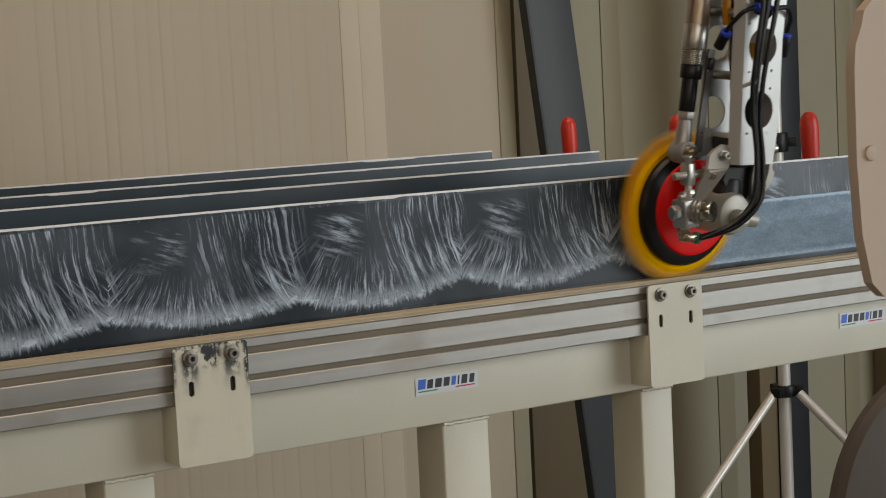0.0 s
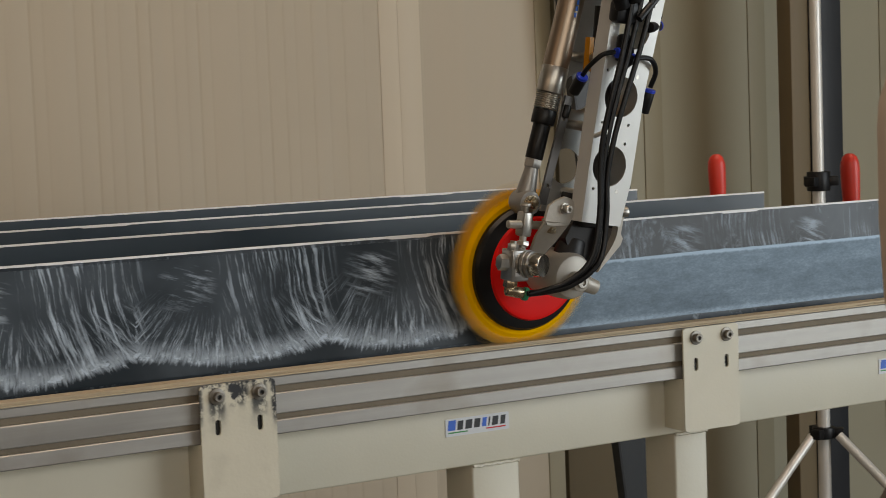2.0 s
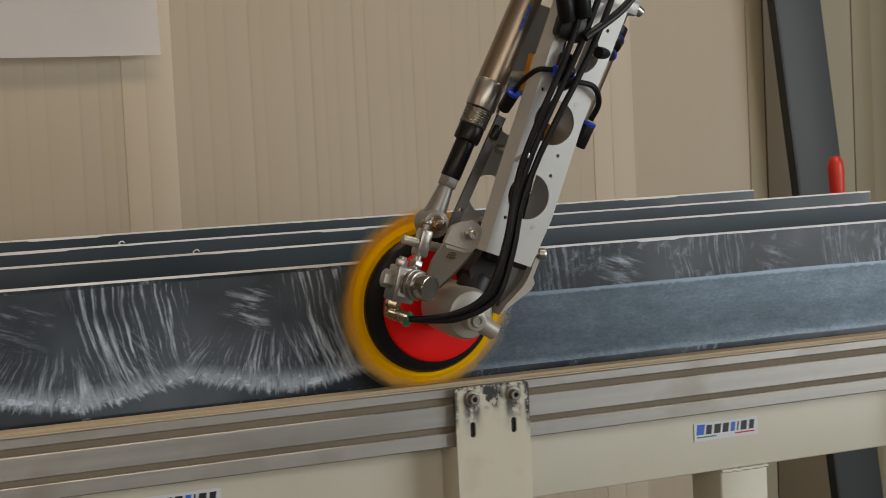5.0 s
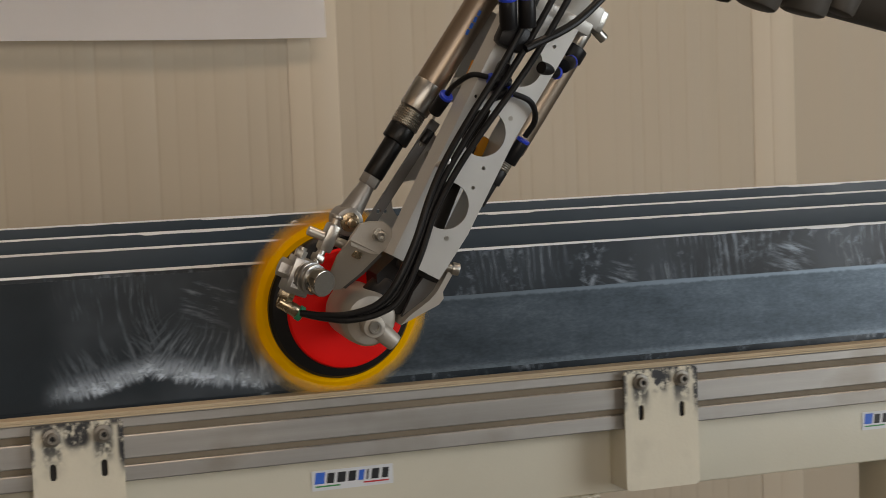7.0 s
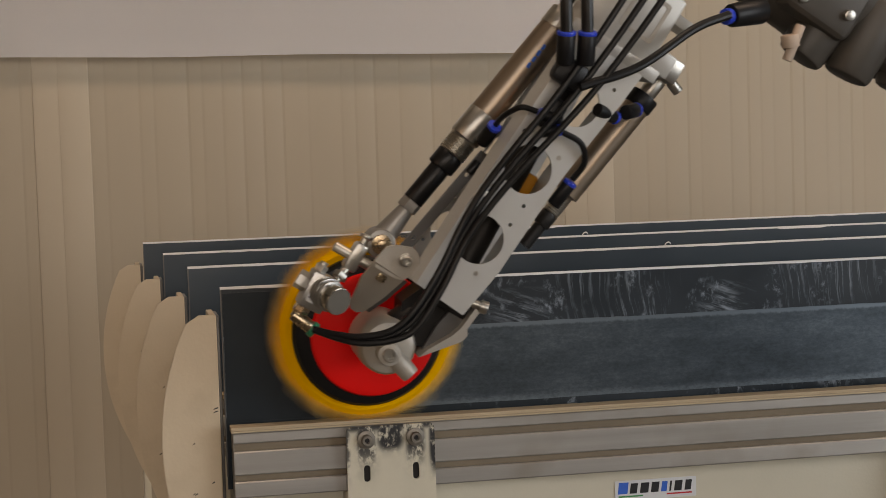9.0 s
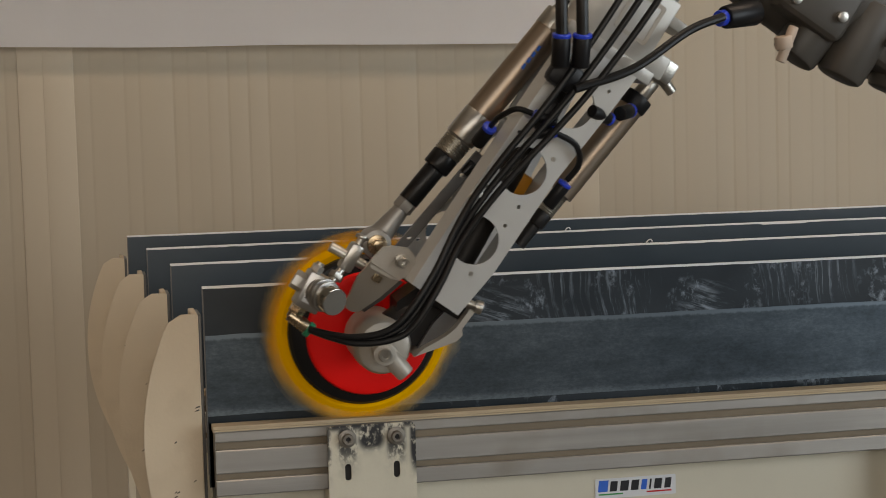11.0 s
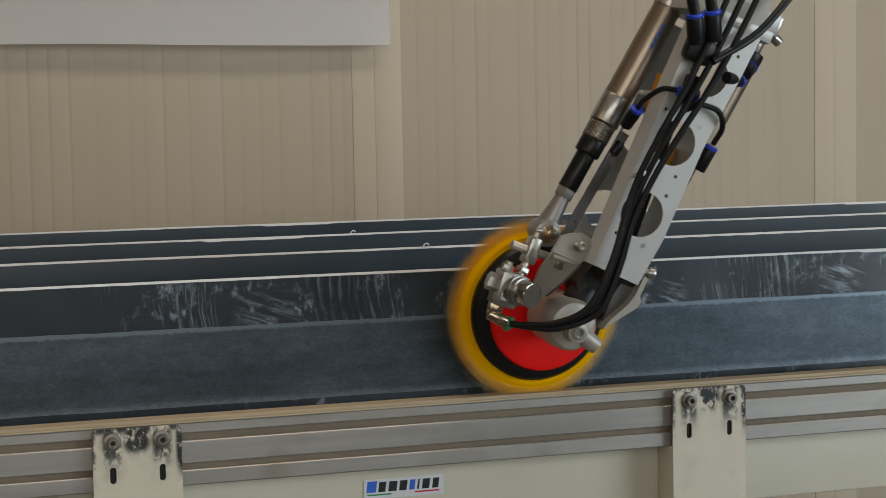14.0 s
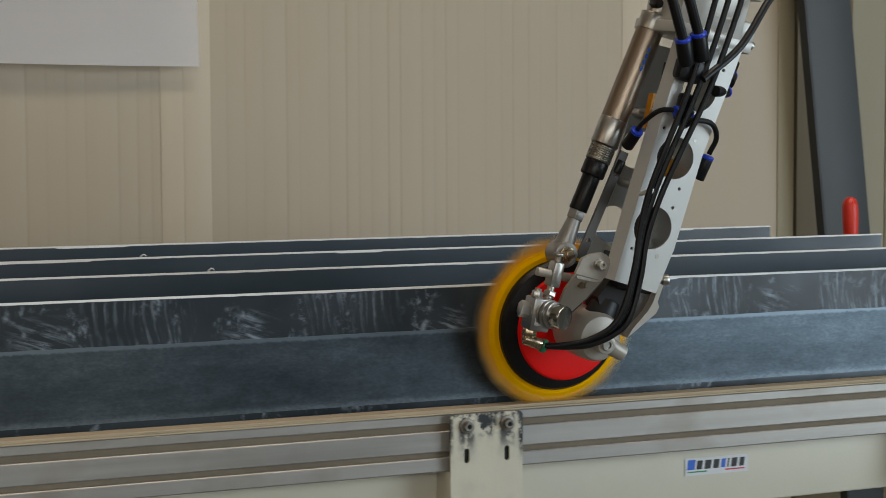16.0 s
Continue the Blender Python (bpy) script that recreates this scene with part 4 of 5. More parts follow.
    plate(bm, left[::-1], [], -0.1355, -0.1305)
    part("pivot_plate", bm, CAST, t)
    # the blade-shaped cheek slants back from the pivot plate to the gear head
    slant = Matrix(((1, 0, 0, 0), (0, 1, -0.86, 0.86 * 0.071), (0, 0, 1, 0), (0, 0, 0, 1)))
    bm = bmesh.new()
    plate(bm, [(-0.062, 0.0735), (-0.0605, 0.052), (-0.0505, 0.022), (-0.0455, 0.0165), (-0.0385, 0.0160), (-0.0330, 0.0205), (-0.0280, 0.045), (-0.0258, 0.0718)][::-1], [], -0.1350, -0.1300, slant)
    part("fork_cheek", bm, CAST, t)
    # darker strip paints the shaded right edge of the cheek
    bm = bmesh.new()
    plate(bm, [(-0.0328, 0.0225), (-0.0278, 0.045), (-0.0256, 0.0718), (-0.0200, 0.0718), (-0.0220, 0.045), (-0.0270, 0.0225)], [], -0.1290, -0.1220, slant)
    part("fork_cheek", bm, GUN, t)
    bm = bmesh.new()
    plate(bm, [(0.032, 0.012), (0.042, 0.024), (0.062, 0.048), (0.064, 0.056), (0.060, 0.062), (0.062, 0.084), (0.056, 0.084), (0.054, 0.060), (0.050, 0.048), (0.036, 0.024)], [], -0.128, -0.070)
    part("fork_rim", bm, CAST, t)
    bm = bmesh.new()
    plate(bm, [(0.034, 0.020), (0.050, 0.046), (0.055, 0.060), (0.057, 0.082), (0.040, 0.076), (0.034, 0.05)], [], -0.116, -0.110)
    part("fork_cheek", bm, GUN, t)
    bm = bmesh.new()
    plate(bm, [(0.026, 0.018), (0.038, 0.022), (0.056, 0.056), (0.056, 0.080), (0.004, 0.078), (-0.008, 0.05), (0.004, 0.028)], [], -0.106, -0.068)
    part("fork_web", bm, DARK_STEEL_SHADE, t, "dark web inside the fork")
    for x, z, d, r in ((-0.0352, 0.0897, -0.1355, 0.0052),):
        bm = bmesh.new()
        lathe(bm, [(0.0, 0.0), (r * 1.35, 0.0), (r * 1.35, 0.0018), (r, 0.002), (r, 0.009), (r * 0.85, 0.010), (r * 0.5, 0.010), (r * 0.5, 0.005), (0, 0.005)],
              Matrix.Translation((x, d, z)) @ Matrix.Rotation(radians(90), 4, "X"), 20)
        part("pivot_screw", bm, STEEL, t, "socket screw")
    bm = bmesh.new()
    rod(bm, (0.046, -0.124, 0.086), (0.066, -0.126, 0.090), 0.0045, n=14, bevel=0.0006)
    rod(bm, (0.059, -0.125, 0.0885), (0.067, -0.126, 0.0902), 0.0068, n=14, bevel=0.0006)
    part("side_screw", bm, STEEL, t)

    # gear head with its spout and screw
    bm = bmesh.new()
    lathe(bm, [(0.0, 0.092), (0.021, 0.092), (0.0262, 0.0895), (0.0292, 0.083), (0.0305, 0.064), (0.0305, 0.024), (0.0, 0.022)], Matrix.Translation((0.002, -0.03, 0.004)) @ Matrix.Rotation(radians(90), 4, "X"), 40)
    head = part("gear_head", bm, CAST, t)
    # neck coloured near black to paint the shadow that falls on it
    bm = bmesh.new()
    rod(bm, (0.004, -0.094, 0.012), (0.013, -0.094, 0.050), 0.022, 0.016, n=28, bevel=0.003)
    part("neck", bm, DARK_STEEL_SHADE, t)
    bm = bmesh.new()
    rod(bm, (0.006, -0.116, 0.001), (0.0370, -0.122, -0.0085), 0.0115, 0.0092, n=24, bevel=0.0016)
    part("spout", bm, CAST, t)
    bm = bmesh.new()
    rod(bm, (0.002, -0.12, 0.0), (0.002, -0.1375, 0.0), 0.0118, n=28, bevel=0.0012)
    part("boss", bm, CAST, head)
    bm = bmesh.new()
    lathe(bm, [(0, 0), (0.0072, 0), (0.0072, 0.003), (0.0064, 0.0036), (0.0040, 0.0036), (0.0036, 0.0015), (0, 0.0015)], Matrix.Translation((0.002, -0.1373, 0.0)) @ Matrix.Rotation(radians(90), 4, "X"), 24)
    part("head_screw", bm, STEEL, head)

    # the rotating disc
    disc = bmesh.new()
    rnd = random.Random(11)
    lathe(disc, [(0.0, -0.004), (0.088, -0.004), (0.0945, 0.0), (0.0945, 0.012), (0.088, 0.016), (0.0, 0.016)], Matrix.Rotation(radians(90), 4, "X"), 64)
    wheel = part("sanding_disc", disc, YELLOW, t, "spinning yellow non-woven sanding disc")
    for ring_i, (r0, r1, nn, mm) in enumerate(((0.086, 0.1065, 170, YELLOW), (0.092, 0.1135, 80, CREAM_FUZZ))):
        bm = bmesh.new()
        for k in range(nn):
            a = 2 * math.pi * (k + 0.5 * rnd.random()) / nn
            rr = r1 - (0.014 if ring_i == 0 else 0.020) * rnd.random()
            wd = 0.0022 if ring_i == 0 else 0.0010
            m = Matrix.Rotation(a, 4, "Y") @ Matrix.Translation((0, 0, 0))
            h0, h1 = -0.014 + 0.004 * rnd.random(), 0.003 - 0.004 * rnd.random()
            vs = [m @ Vector(p) for p in ((-wd, h0, r0), (wd, h0, r0), (wd * 0.8, h0, rr), (-wd * 0.8, h0 + 0.002, rr - 0.002), (-wd, h1, r0), (wd, h1, r0), (wd * 0.8, h1 - 0.002, rr), (-wd * 0.8, h1, rr - 0.002))]
            v = [bm.verts.new(p) for p in vs]
            for q in ((0, 1, 2, 3), (4, 5, 6, 7), (0, 1, 5, 4), (1, 2, 6, 5), (2, 3, 7, 6), (3, 0, 4, 7)):
                bm.faces.new([v[i] for i in q])
        tagged(part("flap_ring" if ring_i == 0 else "fringe", bm, mm, wheel, "" if ring_i == 0 else "pale loose fringe"), kind="stuff")
    bm = bmesh.new()
    lathe(bm, [(0.058, 0.010), (0.0795, 0.010), (0.0820, 0.014), (0.0820, 0.022), (0.0785, 0.027), (0.066, 0.031), (0.058, 0.031)], Matrix.Rotation(radians(90), 4, "X"), 64, True)
    part("backing_ring", bm, BLACK, wheel, "black rubber backing ring")
    bm = bmesh.new()
    lathe(bm, [(0.0, 0.022), (0.0672, 0.022), (0.0682, 0.028), (0.0660, 0.033), (0.060, 0.035), (0.035, 0.031), (0.024, 0.033), (0.0, 0.033)], Matrix.Rotation(radians(90), 4, "X"), 64)
    part("backing_plate", bm, RED, t, "red plastic backing plate").location = (0.004, -0.002, 0.0005)

    # left air cylinder with rod, boot and eye
    A = Vector((-0.0535, -0.072, 0.0890))
    B = Vector((-0.0100, -0.072, 0.395))
    U = (B - A).normalized()
    def along(s):
        return A + U * s
    bm = bmesh.new()
    rod(bm, A + Vector((0, 0.012, 0)), A - Vector((0, 0.016, 0)), 0.0155, n=28, bevel=0.002)
    eye = part("rod_eye", bm, FORGED, t)
    bm = bmesh.new()
    rod(bm, A - Vector((0, 0.012, 0)), A - Vector((0, 0.026, 0)), 0.0062, n=6, bevel=0.0008)
    rod(bm, A - Vector((0, 0.014, 0)), A - Vector((0, 0.0185, 0)), 0.0105, n=24, bevel=0.0008)
    part("eye_screw", bm, BRASSY, eye)
    bm = bmesh.new()
    rod(bm, along(0.004), along(0.044), 0.0135, 0.0085, n=20)
    rod(bm, along(0.044), along(0.055), 0.0112, n=6, bevel=0.0006)
    part("rod_end", bm, FORGED, t)
    bm = bmesh.new()
    rod(bm, along(0.055), along(0.103), 0.0112, n=24, bevel=0.001)
    rod(bm, along(0.099), along(0.118), 0.0148, n=24, bevel=0.002)
    part("rubber_boot", bm, BLACK, t, "black rubber boot")
    bm = bmesh.new()
    prof = [(0.0, 0.0)]
    for k in range(8):
        prof += [(0.0146, k * 0.0026), (0.0160, k * 0.0026 + 0.0013)]
    prof += [(0.0, 0.021)]
    lathe(bm, prof, Matrix.Translation(along(0.118)) @ U.to_track_quat("Z", "Y").to_matrix().to_4x4(), 24)
    part("threaded_nose", bm, STEEL, t)
    bm = bmesh.new()
    rod(bm, along(0.139), along(0.172), 0.0170, n=28, bevel=0.001)
    part("end_cap", bm, STEEL, t)
    bm = bmesh.new()
    rod(bm, along(0.172), along(0.285), 0.0164, n=28)
    part("cylinder_tube", bm, CYLINDER, t, "bronze-grey cylinder tube")
    bm = bmesh.new()
    rod(bm, along(0.285), along(0.306), 0.0172, n=28, bevel=0.001)
    rod(bm, along(0.306), along(0.326), 0.013, n=20, bevel=0.002)
    part("rear_cap", bm, STEEL, t)
    bm = bmesh.new()
    for dx in (-0.012, 0.012):
        rod(bm, along(0.318) + Vector((dx, -0.004, 0)), along(0.318) + Vector((dx, -0.020, 0)), 0.006, n=6, bevel=0.0008)
    part("clevis_screw", bm, DARK_STEEL_SHADE, t)
    bm = bmesh.new()
    marks_at = along(0.235)
    for k in range(4):
        p = marks_at + U * (k * 0.008)
        box(bm, (p.x - 0.0016, p.y - 0.0167, p.z), (p.x + 0.0016, p.y - 0.0161, p.z + 0.006))
    part("printed_mark", bm, INK_BLUE, t)

    # right air cylinder, behind the arm
    C, D = Vector((0.089, -0.05, 0.165)), Vector((0.117, -0.05, 0.372))
    V = (D - C).normalized()
    bm = bmesh.new()
    rod(bm, C, C + V * 0.03, 0.007, n=18)
    rod(bm, C + V * 0.028, C + V * 0.045, 0.0095, n=18, bevel=0.001)
    part("threaded_nose", bm, DARK_STEEL_SHADE, t)
    bm = bmesh.new()
    prof = [(0.0, 0.0)]
    for k in range(10):
        prof += [(0.0090, k * 0.0026), (0.0100, k * 0.0026 + 0.0013)]
    prof += [(0.0, 0.026)]
    lathe(bm, prof, Matrix.Translation(C + V * 0.045) @ V.to_track_quat("Z", "Y").to_matrix().to_4x4(), 24)
    part("threaded_nose", bm, STEEL, t)
    bm = bmesh.new()
    rod(bm, C + V * 0.071, C + V * 0.19, 0.0142, n=28)
    part("cylinder_tube", bm, CYLINDER, t, "bronze-grey cylinder tube")
    bm = bmesh.new()
    rod(bm, C + V * 0.19, C + V * 0.207, 0.0160, n=28, bevel=0.002)
    part("cylinder_collar", bm, BLACK_PLASTIC, t)
    bm = bmesh.new()
    rod(bm, C + V * 0.207, C + V * 0.228, 0.0095, n=20, bevel=0.001)
    box(bm, (0.098, -0.068, 0.392), (0.132, -0.034, 0.418), 0.003)
    rod(bm, (0.128, -0.05, 0.398), (0.146, -0.05, 0.392), 0.006, n=12, bevel=0.001)
    part("clevis", bm, STEEL, t)

    # blow-off valve on its little rods
    bm = bmesh.new()
    rod(bm, (-0.100, -0.112, 0.0645), (-0.040, -0.118, 0.066), 0.0052, n=18, bevel=0.0008)
    part("cross_rod", bm, STEEL, t)
    bm = bmesh.new()
    box(bm, (-0.050, -0.1305, 0.0575), (-0.040, -0.109, 0.0745), 0.002)
    part("rod_holder", bm, BRASSY, t)
    bm = bmesh.new()
    box(bm, (-0.083, -0.121, 0.0505), (-0.069, -0.103, 0.081), 0.003)
    clampb = part("rod_clamp", bm, STEEL, t)
    bm = bmesh.new()
    rod(bm, (-0.076, -0.112, 0.080), (-0.0765, -0.112, 0.087), 0.004, n=12)
    rod(bm, (-0.0765, -0.112, 0.087), (-0.077, -0.112, 0.091), 0.0068, n=12, bevel=0.001)
    part("clamp_screw", bm, STEEL, clampb)
    bm = bmesh.new()
    rod(bm, (-0.077, -0.114, 0.054), (-0.082, -0.122, 0.036), 0.0045, n=16)
    rod(bm, (-0.080, -0.119, 0.045), (-0.081, -0.121, 0.039), 0.0078, n=6, bevel=0.0006)
    part("stem", bm, STEEL, t)
    bm = bmesh.new()
    m = Matrix.Translation((-0.096, -0.132, 0.018)) @ Matrix.Rotation(radians(-4), 4, "Y")
    box(bm, (-0.0125, -0.013, -0.019), (0.0125, 0.013, 0.019), 0.0022, 2, m)
    valve = part("valve_block", bm, NICKEL, t, "nickel-plated valve block")
    bm = bmesh.new()
    box(bm, (-0.008, -0.01335, -0.012), (0.008, -0.0130, 0.002), 0, 1, m)
    part("label", bm, LABEL_WHITE, valve)
    bm = bmesh.new()
    for k in range(2):
        box(bm, (-0.0065, -0.0136, -0.004 - k * 0.004), (0.0055, -0.01335, -0.0025 - k * 0.004), 0, 1, m)
    part("label_mark", bm, INK_BLACK, valve)
    bm = bmesh.new()
    rod(bm, (-0.106, -0.132, 0.020), (-0.119, -0.130, 0.020), 0.0100, n=6, bevel=0.001)
    part("side_plug", bm, NICKEL, valve)
    bm = bmesh.new()
    rod(bm, (-0.104, -0.135, 0.036), (-0.104, -0.135, 0.044), 0.0065, n=6, bevel=0.0008)
    rod(bm, (-0.104, -0.135, 0.044), (-0.104, -0.135, 0.047), 0.0042, n=14)
    part("top_plug", bm, STEEL, valve)
    bm = bmesh.new()
    axis = Vector((0.42, -0.905, 0.05)).normalized()
    hub = Vector((-0.0905, -0.138, 0.021))
    for k, (r, d) in enumerate(((0.0165, 0.0), (0.0150, 0.0040), (0.0170, 0.0062), (0.0150, 0.0098), (0.0160, 0.012))):
        rod(bm, hub + axis * d, hub + axis * (d + 0.0034), r, n=32, bevel=0.0007)
    part("ribbed_body", bm, NICKEL, valve)
    bm = bmesh.new()
    rod(bm, hub + axis * 0.015, hub + axis * 0.030, 0.0142, n=12, bevel=0.0008)
    rod(bm, hub + axis * 0.0295, hub + axis * 0.0305, 0.0132, n=32)
    part("cap", bm, CHROME, valve, "shiny round valve cap")
    bm = bmesh.new()
    rod(bm, (-0.0985, -0.130, 0.001), (-0.0985, -0.130, -0.010), 0.0085, n=6, bevel=0.0008)
    rod(bm, (-0.0985, -0.130, -0.008), (-0.0985, -0.130, -0.0165), 0.0068, n=18, bevel=0.001)
    rod(bm, (-0.103, -0.130, -0.0135), (-0.080, -0.134, -0.0165), 0.0068, n=18, bevel=0.001)
    part("elbow_fitting", bm, BRASSY, valve, "worn brass elbow fitting")
    bm = bmesh.new()
    rod(bm, (-0.0815, -0.134, -0.0163), (-0.0755, -0.135, -0.0172), 0.0082, n=20, bevel=0.001)
    part("release_ring", bm, GREEN, valve, "green release ring")

    # hoses
    spine = [(-0.078, -0.135, -0.0165), (-0.058, -0.145, -0.010), (-0.037, -0.155, 0.0), (-0.014, -0.161, 0.020), (-0.003, -0.163, 0.045), (-0.001, -0.161, 0.092), (-0.005, -0.158, 0.14),
             (-0.004, -0.158, 0.185), (0.002, -0.160, 0.235), (0.011, -0.161, 0.285), (0.019, -0.160, 0.34), (0.025, -0.158, 0.42), (0.028, -0.155, 0.53)]
    paths = []
    for k, (ox, oz) in enumerate(((-0.0062, 0.0050), (0.0058, -0.0052), (0.0004, -0.0003))):
        line = []
        for n_, (px, py, pz) in enumerate(spine):
            g = min(1.0, n_ / 3) * (1.0 + 0.35 * max(0, n_ - 6)) * (0.6 if n_ < 4 else 1)
            line.append((px + ox * g, py + (0.004 if k == 2 else 0.0) + 0.001 * math.sin(n_ * 1.3 + k), pz + oz * (g if n_ < 7 else 0)))
        paths.append(line)
    for p in paths:
        bm = bmesh.new()
        hose(bm, p, 0.0035, 12, 6)
        part("air_hose", bm, BLACK, t, "black air hose")
    for p, r in (([(-0.0255, -0.165, 0.362), (-0.045, -0.165, 0.391), (-0.078, -0.16, 0.445), (-0.10, -0.15, 0.52)], 0.0062), ([(-0.0075, -0.165, 0.373), (-0.027, -0.165, 0.402), (-0.060, -0.16, 0.456), (-0.08, -0.15, 0.53)], 0.0062),
                 ([(0.016, -0.162, 0.325), (0.060, -0.152, 0.375), (0.095, -0.132, 0.440), (0.124, -0.118, 0.475)], 0.0046),
                 ([(-0.0255, -0.118, 0.251), (-0.0265, -0.130, 0.262), (-0.020, -0.146, 0.278), (-0.004, -0.148, 0.283)], 0.0030),
                 ([(0.026, -0.150, 0.279), (0.052, -0.147, 0.280), (0.068, -0.140, 0.266), (0.0690, -0.132, 0.246)], 0.0032)):
        bm = bmesh.new()
        hose(bm, p, r, 12, 6)
        part("air_hose", bm, BLACK, t, "black air hose")
    # push-in fittings with blue rings
    for a, b, r in (((-0.009, -0.160, 0.336), (-0.0245, -0.165, 0.360), 0.0098), ((0.009, -0.160, 0.346), (-0.0065, -0.165, 0.371), 0.0098), ((0.022, -0.146, 0.288), (0.002, -0.148, 0.283), 0.0066),
                    ((0.010, -0.150, 0.268), (0.023, -0.150, 0.278), 0.0062), ((0.068, -0.125, 0.214), (0.0690, -0.131, 0.240), 0.0075), ((-0.024, -0.102, 0.230), (-0.0255, -0.117, 0.248), 0.0078),
                    ((0.050, -0.140, 0.318), (0.074, -0.125, 0.322), 0.007), ((0.090, -0.10, 0.335), (0.104, -0.08, 0.345), 0.008)):
        a, b = Vector(a), Vector(b)
        d = (b - a).normalized()
        bm = bmesh.new()
        rod(bm, a, b, r * 0.95, n=18, bevel=0.001)
        fit_ = part("push_fitting", bm, BLACK_PLASTIC, t, "black push-in fitting")
        bm = bmesh.new()
        rod(bm, b - d * 0.0004, b + d * 0.0036, r * 0.98, n=18, bevel=0.0008)
        part("release_ring", bm, BLUE, fit_, "blue release ring")
    bm = bmesh.new()
    box(bm, (-0.014, -0.158, 0.318), (0.020, -0.138, 0.346), 0.006)
    box(bm, (0.002, -0.150, 0.272), (0.022, -0.138, 0.306), 0.005)
    part("manifold", bm, BLACK_PLASTIC, t, "black air manifold")
    bm = bmesh.new()
    rod(bm, (-0.010, -0.137, 0.180), (-0.011, -0.154, 0.186), 0.0028, n=8)
    box(bm, (-0.012, -0.157, 0.184), (-0.006, -0.150, 0.190), 0.0006)
    part("cable_tie", bm, WHITE_TUBE, t, "pale cable tie")

    for ob in t.children:
        if ob.name.split(".")[0] in ("air_hose", "push_fitting", "manifold", "cable_tie"):
            ob.location = (-0.002, -0.010, 0.001)
    # mounting block, flange and robot wrist
    bm = bmesh.new()
    box(bm, (-0.018, -0.140, 0.372), (0.088, -0.040, 0.386), 0.002)
    box(bm, (-0.012, -0.128, 0.386), (0.078, -0.046, 0.462), 0.003)
    box(bm, (0.078, -0.112, 0.386), (0.106, -0.064, 0.412), 0.003)
    mount = part("mount_block", bm, ROBOT_GREY, t, "grey machined mounting block")
    bm = bmesh.new()
    plate(bm, rounded(0.026, 0.405, 0.066, 0.45, 0.003), [rounded(0.030, 0.409, 0.062, 0.446, 0.002)], -0.1286, -0.1279)
    part("engraved_frame", bm, CAST, mount)
    bm = bmesh.new()
    rod(bm, (0.035, -0.085, 0.462), (0.045, -0.085, 0.505), 0.046, n=40, bevel=0.003)
    flange = part("tool_flange", bm, ROBOT_GREY, t, "pale round tool flange")
    bm = bmesh.new()
    rod(bm, (0.045, -0.085, 0.505), (0.05, -0.085, 0.53), 0.056, n=40, bevel=0.004)
    rod(bm, (0.05, -0.085, 0.53), (0.055, -0.085, 0.60), 0.048, n=40, bevel=0.004)
    part("wrist_joint", bm, ROBOT_DARK, t, "dark robot wrist joint")
    bm = bmesh.new()
    rod(bm, (0.13, -0.03, 0.580), (0.31, -0.02, 0.590), 0.066, 0.078, n=40, bevel=0.012)
    rod(bm, (0.30, -0.02, 0.600), (0.56, 0.0, 0.668), 0.078, 0.085, n=40, bevel=0.012)
    part("wrist_link", bm, ROBOT_DARK, t, "dark cast robot wrist link")
    for lo, hi in (((0.175, -0.10, 0.525), (0.262, -0.02, 0.60)), ((0.300, -0.09, 0.535), (0.350, -0.01, 0.60))):
        bm = bmesh.new()
        box(bm, lo, hi, 0.012, 3)
        part("link_cover", bm, ROBOT_DARK, t)
    for a, b, r0, r1 in (((0.245, -0.06, 0.57), (0.238, -0.06, 0.493), 0.030, 0.026), ((0.285, -0.07, 0.59), (0.292, -0.07, 0.502), 0.034, 0.026),
                         ((0.350, -0.05, 0.60), (0.364, -0.05, 0.526), 0.036, 0.028), ((0.400, -0.06, 0.60), (0.402, -0.06, 0.545), 0.022, 0.019)):
        bm = bmesh.new()
        rod(bm, a, b, r0, r1, n=28, bevel=0.006)
        part("link_casting", bm, ROBOT_DARK, t)
    for x, z, r in ((0.190, 0.540, 0.006), (0.245, 0.552, 0.006), (0.312, 0.562, 0.005), (0.338, 0.562, 0.005)):
        bm = bmesh.new()
        rod(bm, (x, -0.088, z), (x, -0.106, z), r, n=16, bevel=0.001)
        part("link_bolt", bm, STEEL, t)
    bm = bmesh.new()
    rod(bm, (0.128, -0.115, 0.478), (0.160, -0.095, 0.505), 0.012, 0.015, n=20, bevel=0.002)
    hosefit = part("hose_coupling", bm, BLACK_PLASTIC, t, "black hose coupling")
    bm = bmesh.new()
    rod(bm, (0.122, -0.119, 0.473), (0.128, -0.115, 0.478), 0.0085, n=20, bevel=0.001)
    part("release_ring", bm, BLUE, hosefit, "blue release ring")
    bm = bmesh.new()
    box(bm, (0.078, -0.105, 0.440), (0.108, -0.060, 0.452), 0.002)
    part("side_lug", bm, ROBOT_GREY, t)
    bm = bmesh.new()
    rod(bm, (0.205, -0.10, 0.515), (0.213, -0.10, 0.476), 0.0055, n=14, bevel=0.001)
    rod(bm, (0.200, -0.10, 0.500), (0.209, -0.10, 0.490), 0.0095, n=14, bevel=0.001)
    part("cable_gland", bm, COVER, t, "pale cable gland")
    return t, wheel


tool, wheel = sanding_tool()
tool.scale = (1.029, 1.029, 1.029)

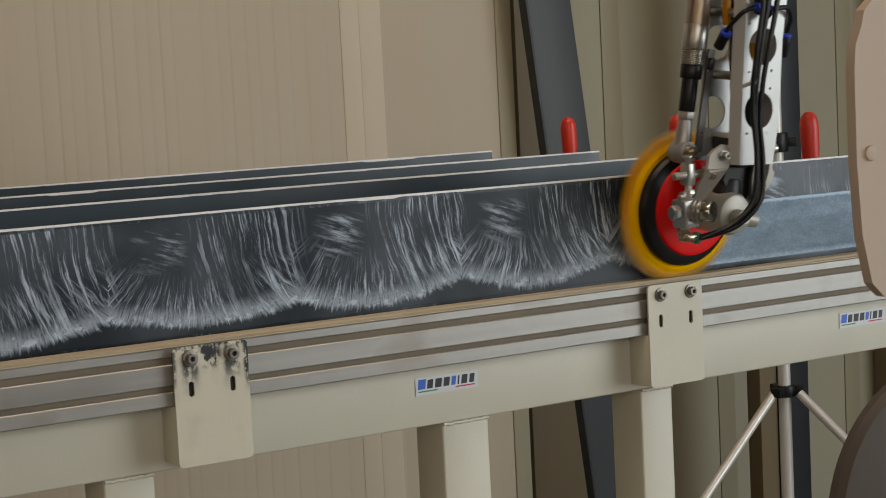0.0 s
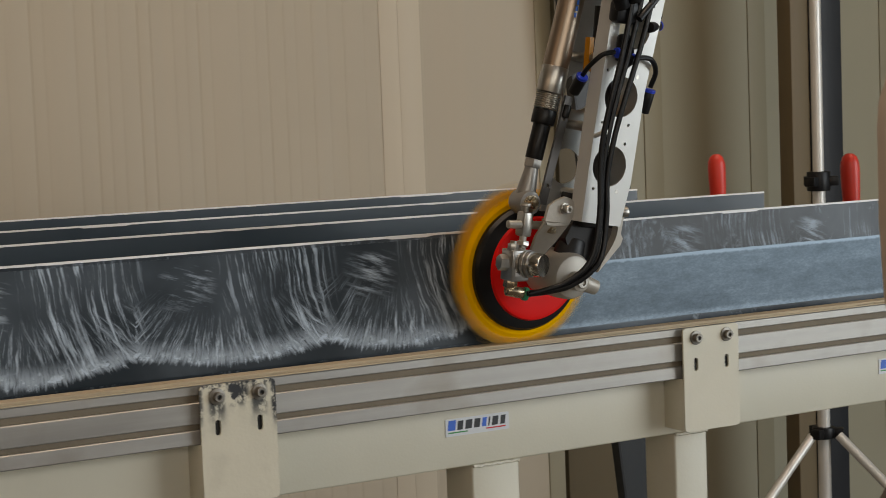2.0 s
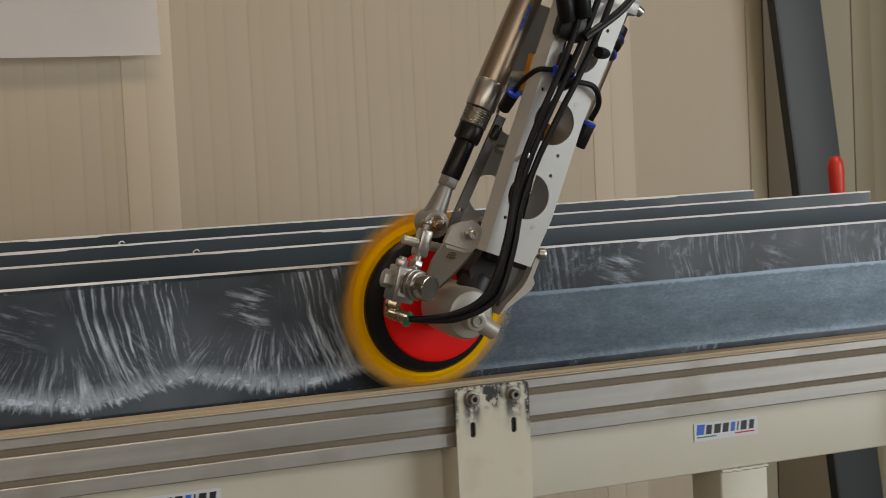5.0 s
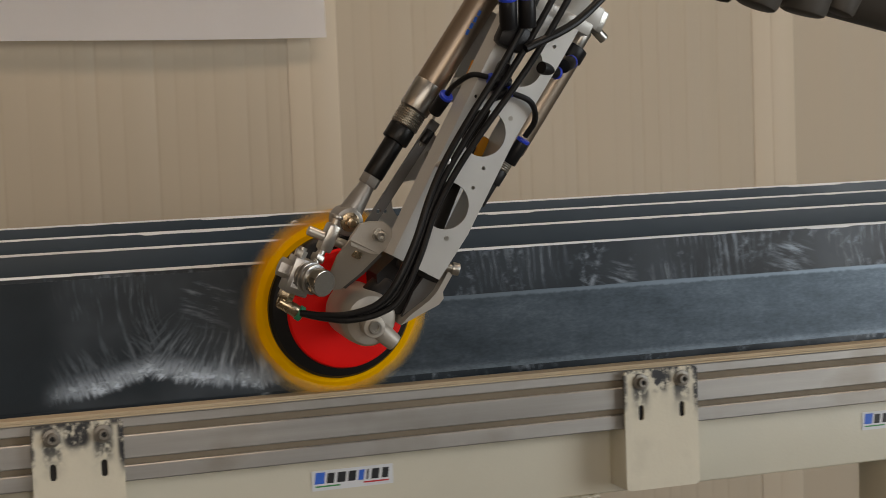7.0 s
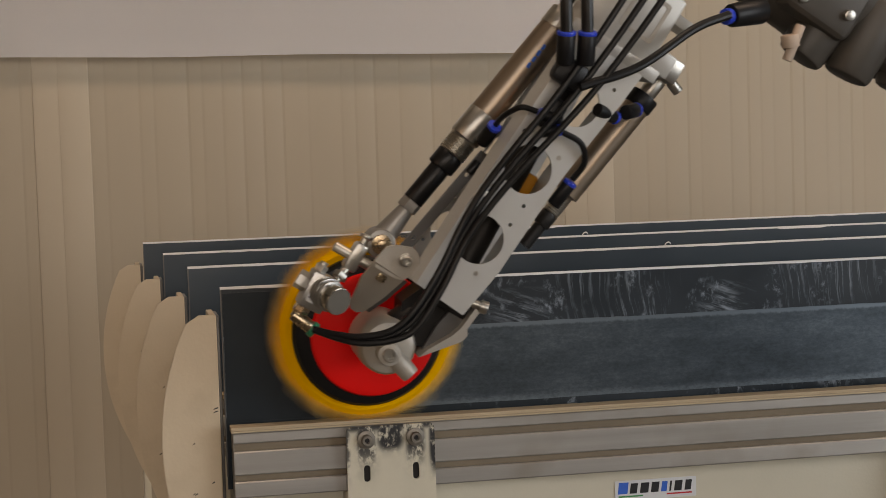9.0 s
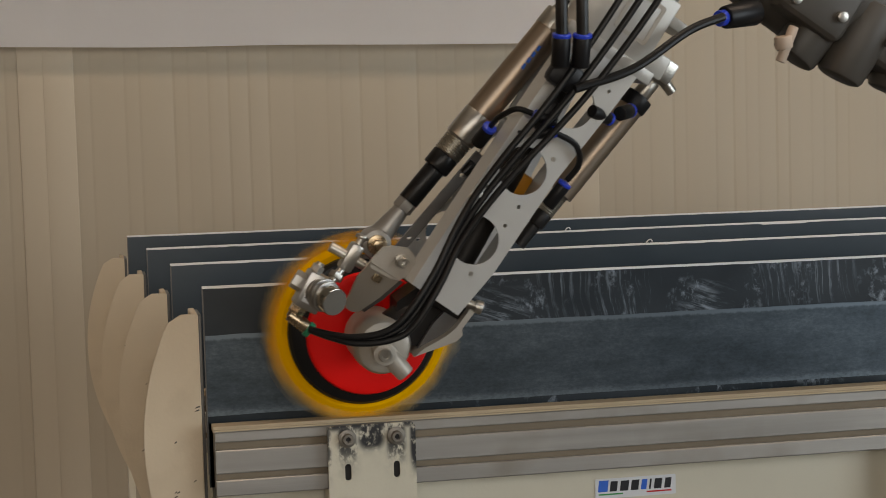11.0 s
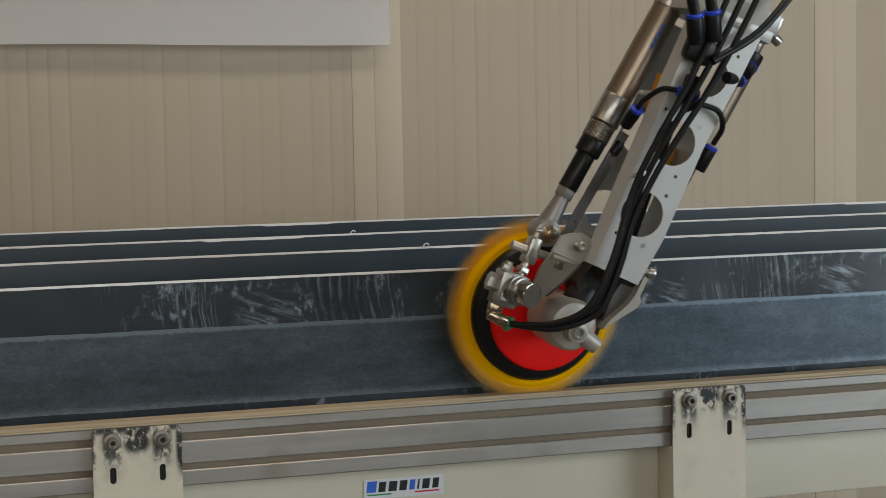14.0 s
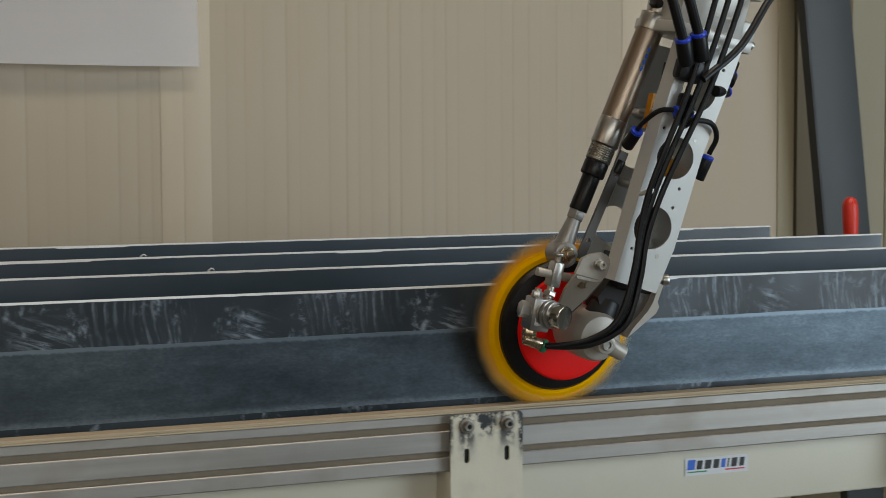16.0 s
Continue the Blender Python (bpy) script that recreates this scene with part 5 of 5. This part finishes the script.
# ---- movement ----
TOOL_ROWS = [
    (0.0, 0.7825, 1.1225, -1.30), (0.5, 0.7018, 1.1225, 0.32), (1.0, 0.6191, 1.1225, 2.43), (1.5, 0.5354, 1.1225, 4.45), (2.0, 0.4516, 1.1225, 6.47),
    (2.5, 0.3679, 1.1225, 8.43), (3.0, 0.2832, 1.1225, 10.45), (3.5, 0.2006, 1.1225, 12.18), (4.0, 0.1176, 1.1225, 14.10), (4.5, 0.0360, 1.1225, 16.03),
    (7.0, -0.3713, 1.1225, 26.10), (7.5, -0.4518, 1.1225, 27.88), (8.0, -0.5334, 1.1225, 29.55), (8.5, -0.6139, 1.1225, 31.33), (9.0, -0.6945, 1.1225, 33.05),
    (9.4, -0.7594, 1.1225, 34.55), (9.8, -0.8182, 1.1225, 35.91), (10.1, -0.8221, 1.1225, 35.95), (10.5, -0.7660, 1.1225, 34.80), (11.5, -0.6017, 1.1225, 31.28),
    (12.0, -0.5195, 1.1225, 29.35), (12.5, -0.4378, 1.1225, 27.48), (13.0, -0.3571, 1.1225, 25.65), (13.5, -0.2754, 1.1225, 23.78), (14.0, -0.1937, 1.1225, 21.80),
    (14.5, -0.1129, 1.1225, 20.02), (15.0, -0.0322, 1.1225, 17.95), (15.5, 0.0495, 1.1225, 15.78), (16.0, 0.1322, 1.1225, 13.60),
]


def tool_pose(x, z, lean_deg):
    return Matrix.Translation((x, 0.02, z)) @ Matrix.Rotation(radians(0.75), 4, "Z") @ Matrix.Rotation(radians(5.8), 4, "X") @ Matrix.Rotation(radians(lean_deg), 4, "Y")


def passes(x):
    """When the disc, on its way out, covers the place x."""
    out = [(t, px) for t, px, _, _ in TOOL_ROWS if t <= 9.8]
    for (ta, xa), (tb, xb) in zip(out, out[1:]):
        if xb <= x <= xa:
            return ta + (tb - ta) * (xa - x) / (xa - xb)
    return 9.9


def motions():
    walk(tool, [(t, tool_pose(x, z, a)) for t, x, z, a in TOOL_ROWS])
    spin = [(k / 30, Matrix.Rotation(radians(71.0 * k), 4, "Y")) for k in range(0, 481)]
    walk(wheel, spin)
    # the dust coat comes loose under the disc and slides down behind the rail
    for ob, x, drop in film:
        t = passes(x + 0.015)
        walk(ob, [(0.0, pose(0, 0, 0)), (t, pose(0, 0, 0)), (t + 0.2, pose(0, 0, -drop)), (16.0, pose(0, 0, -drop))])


motions()
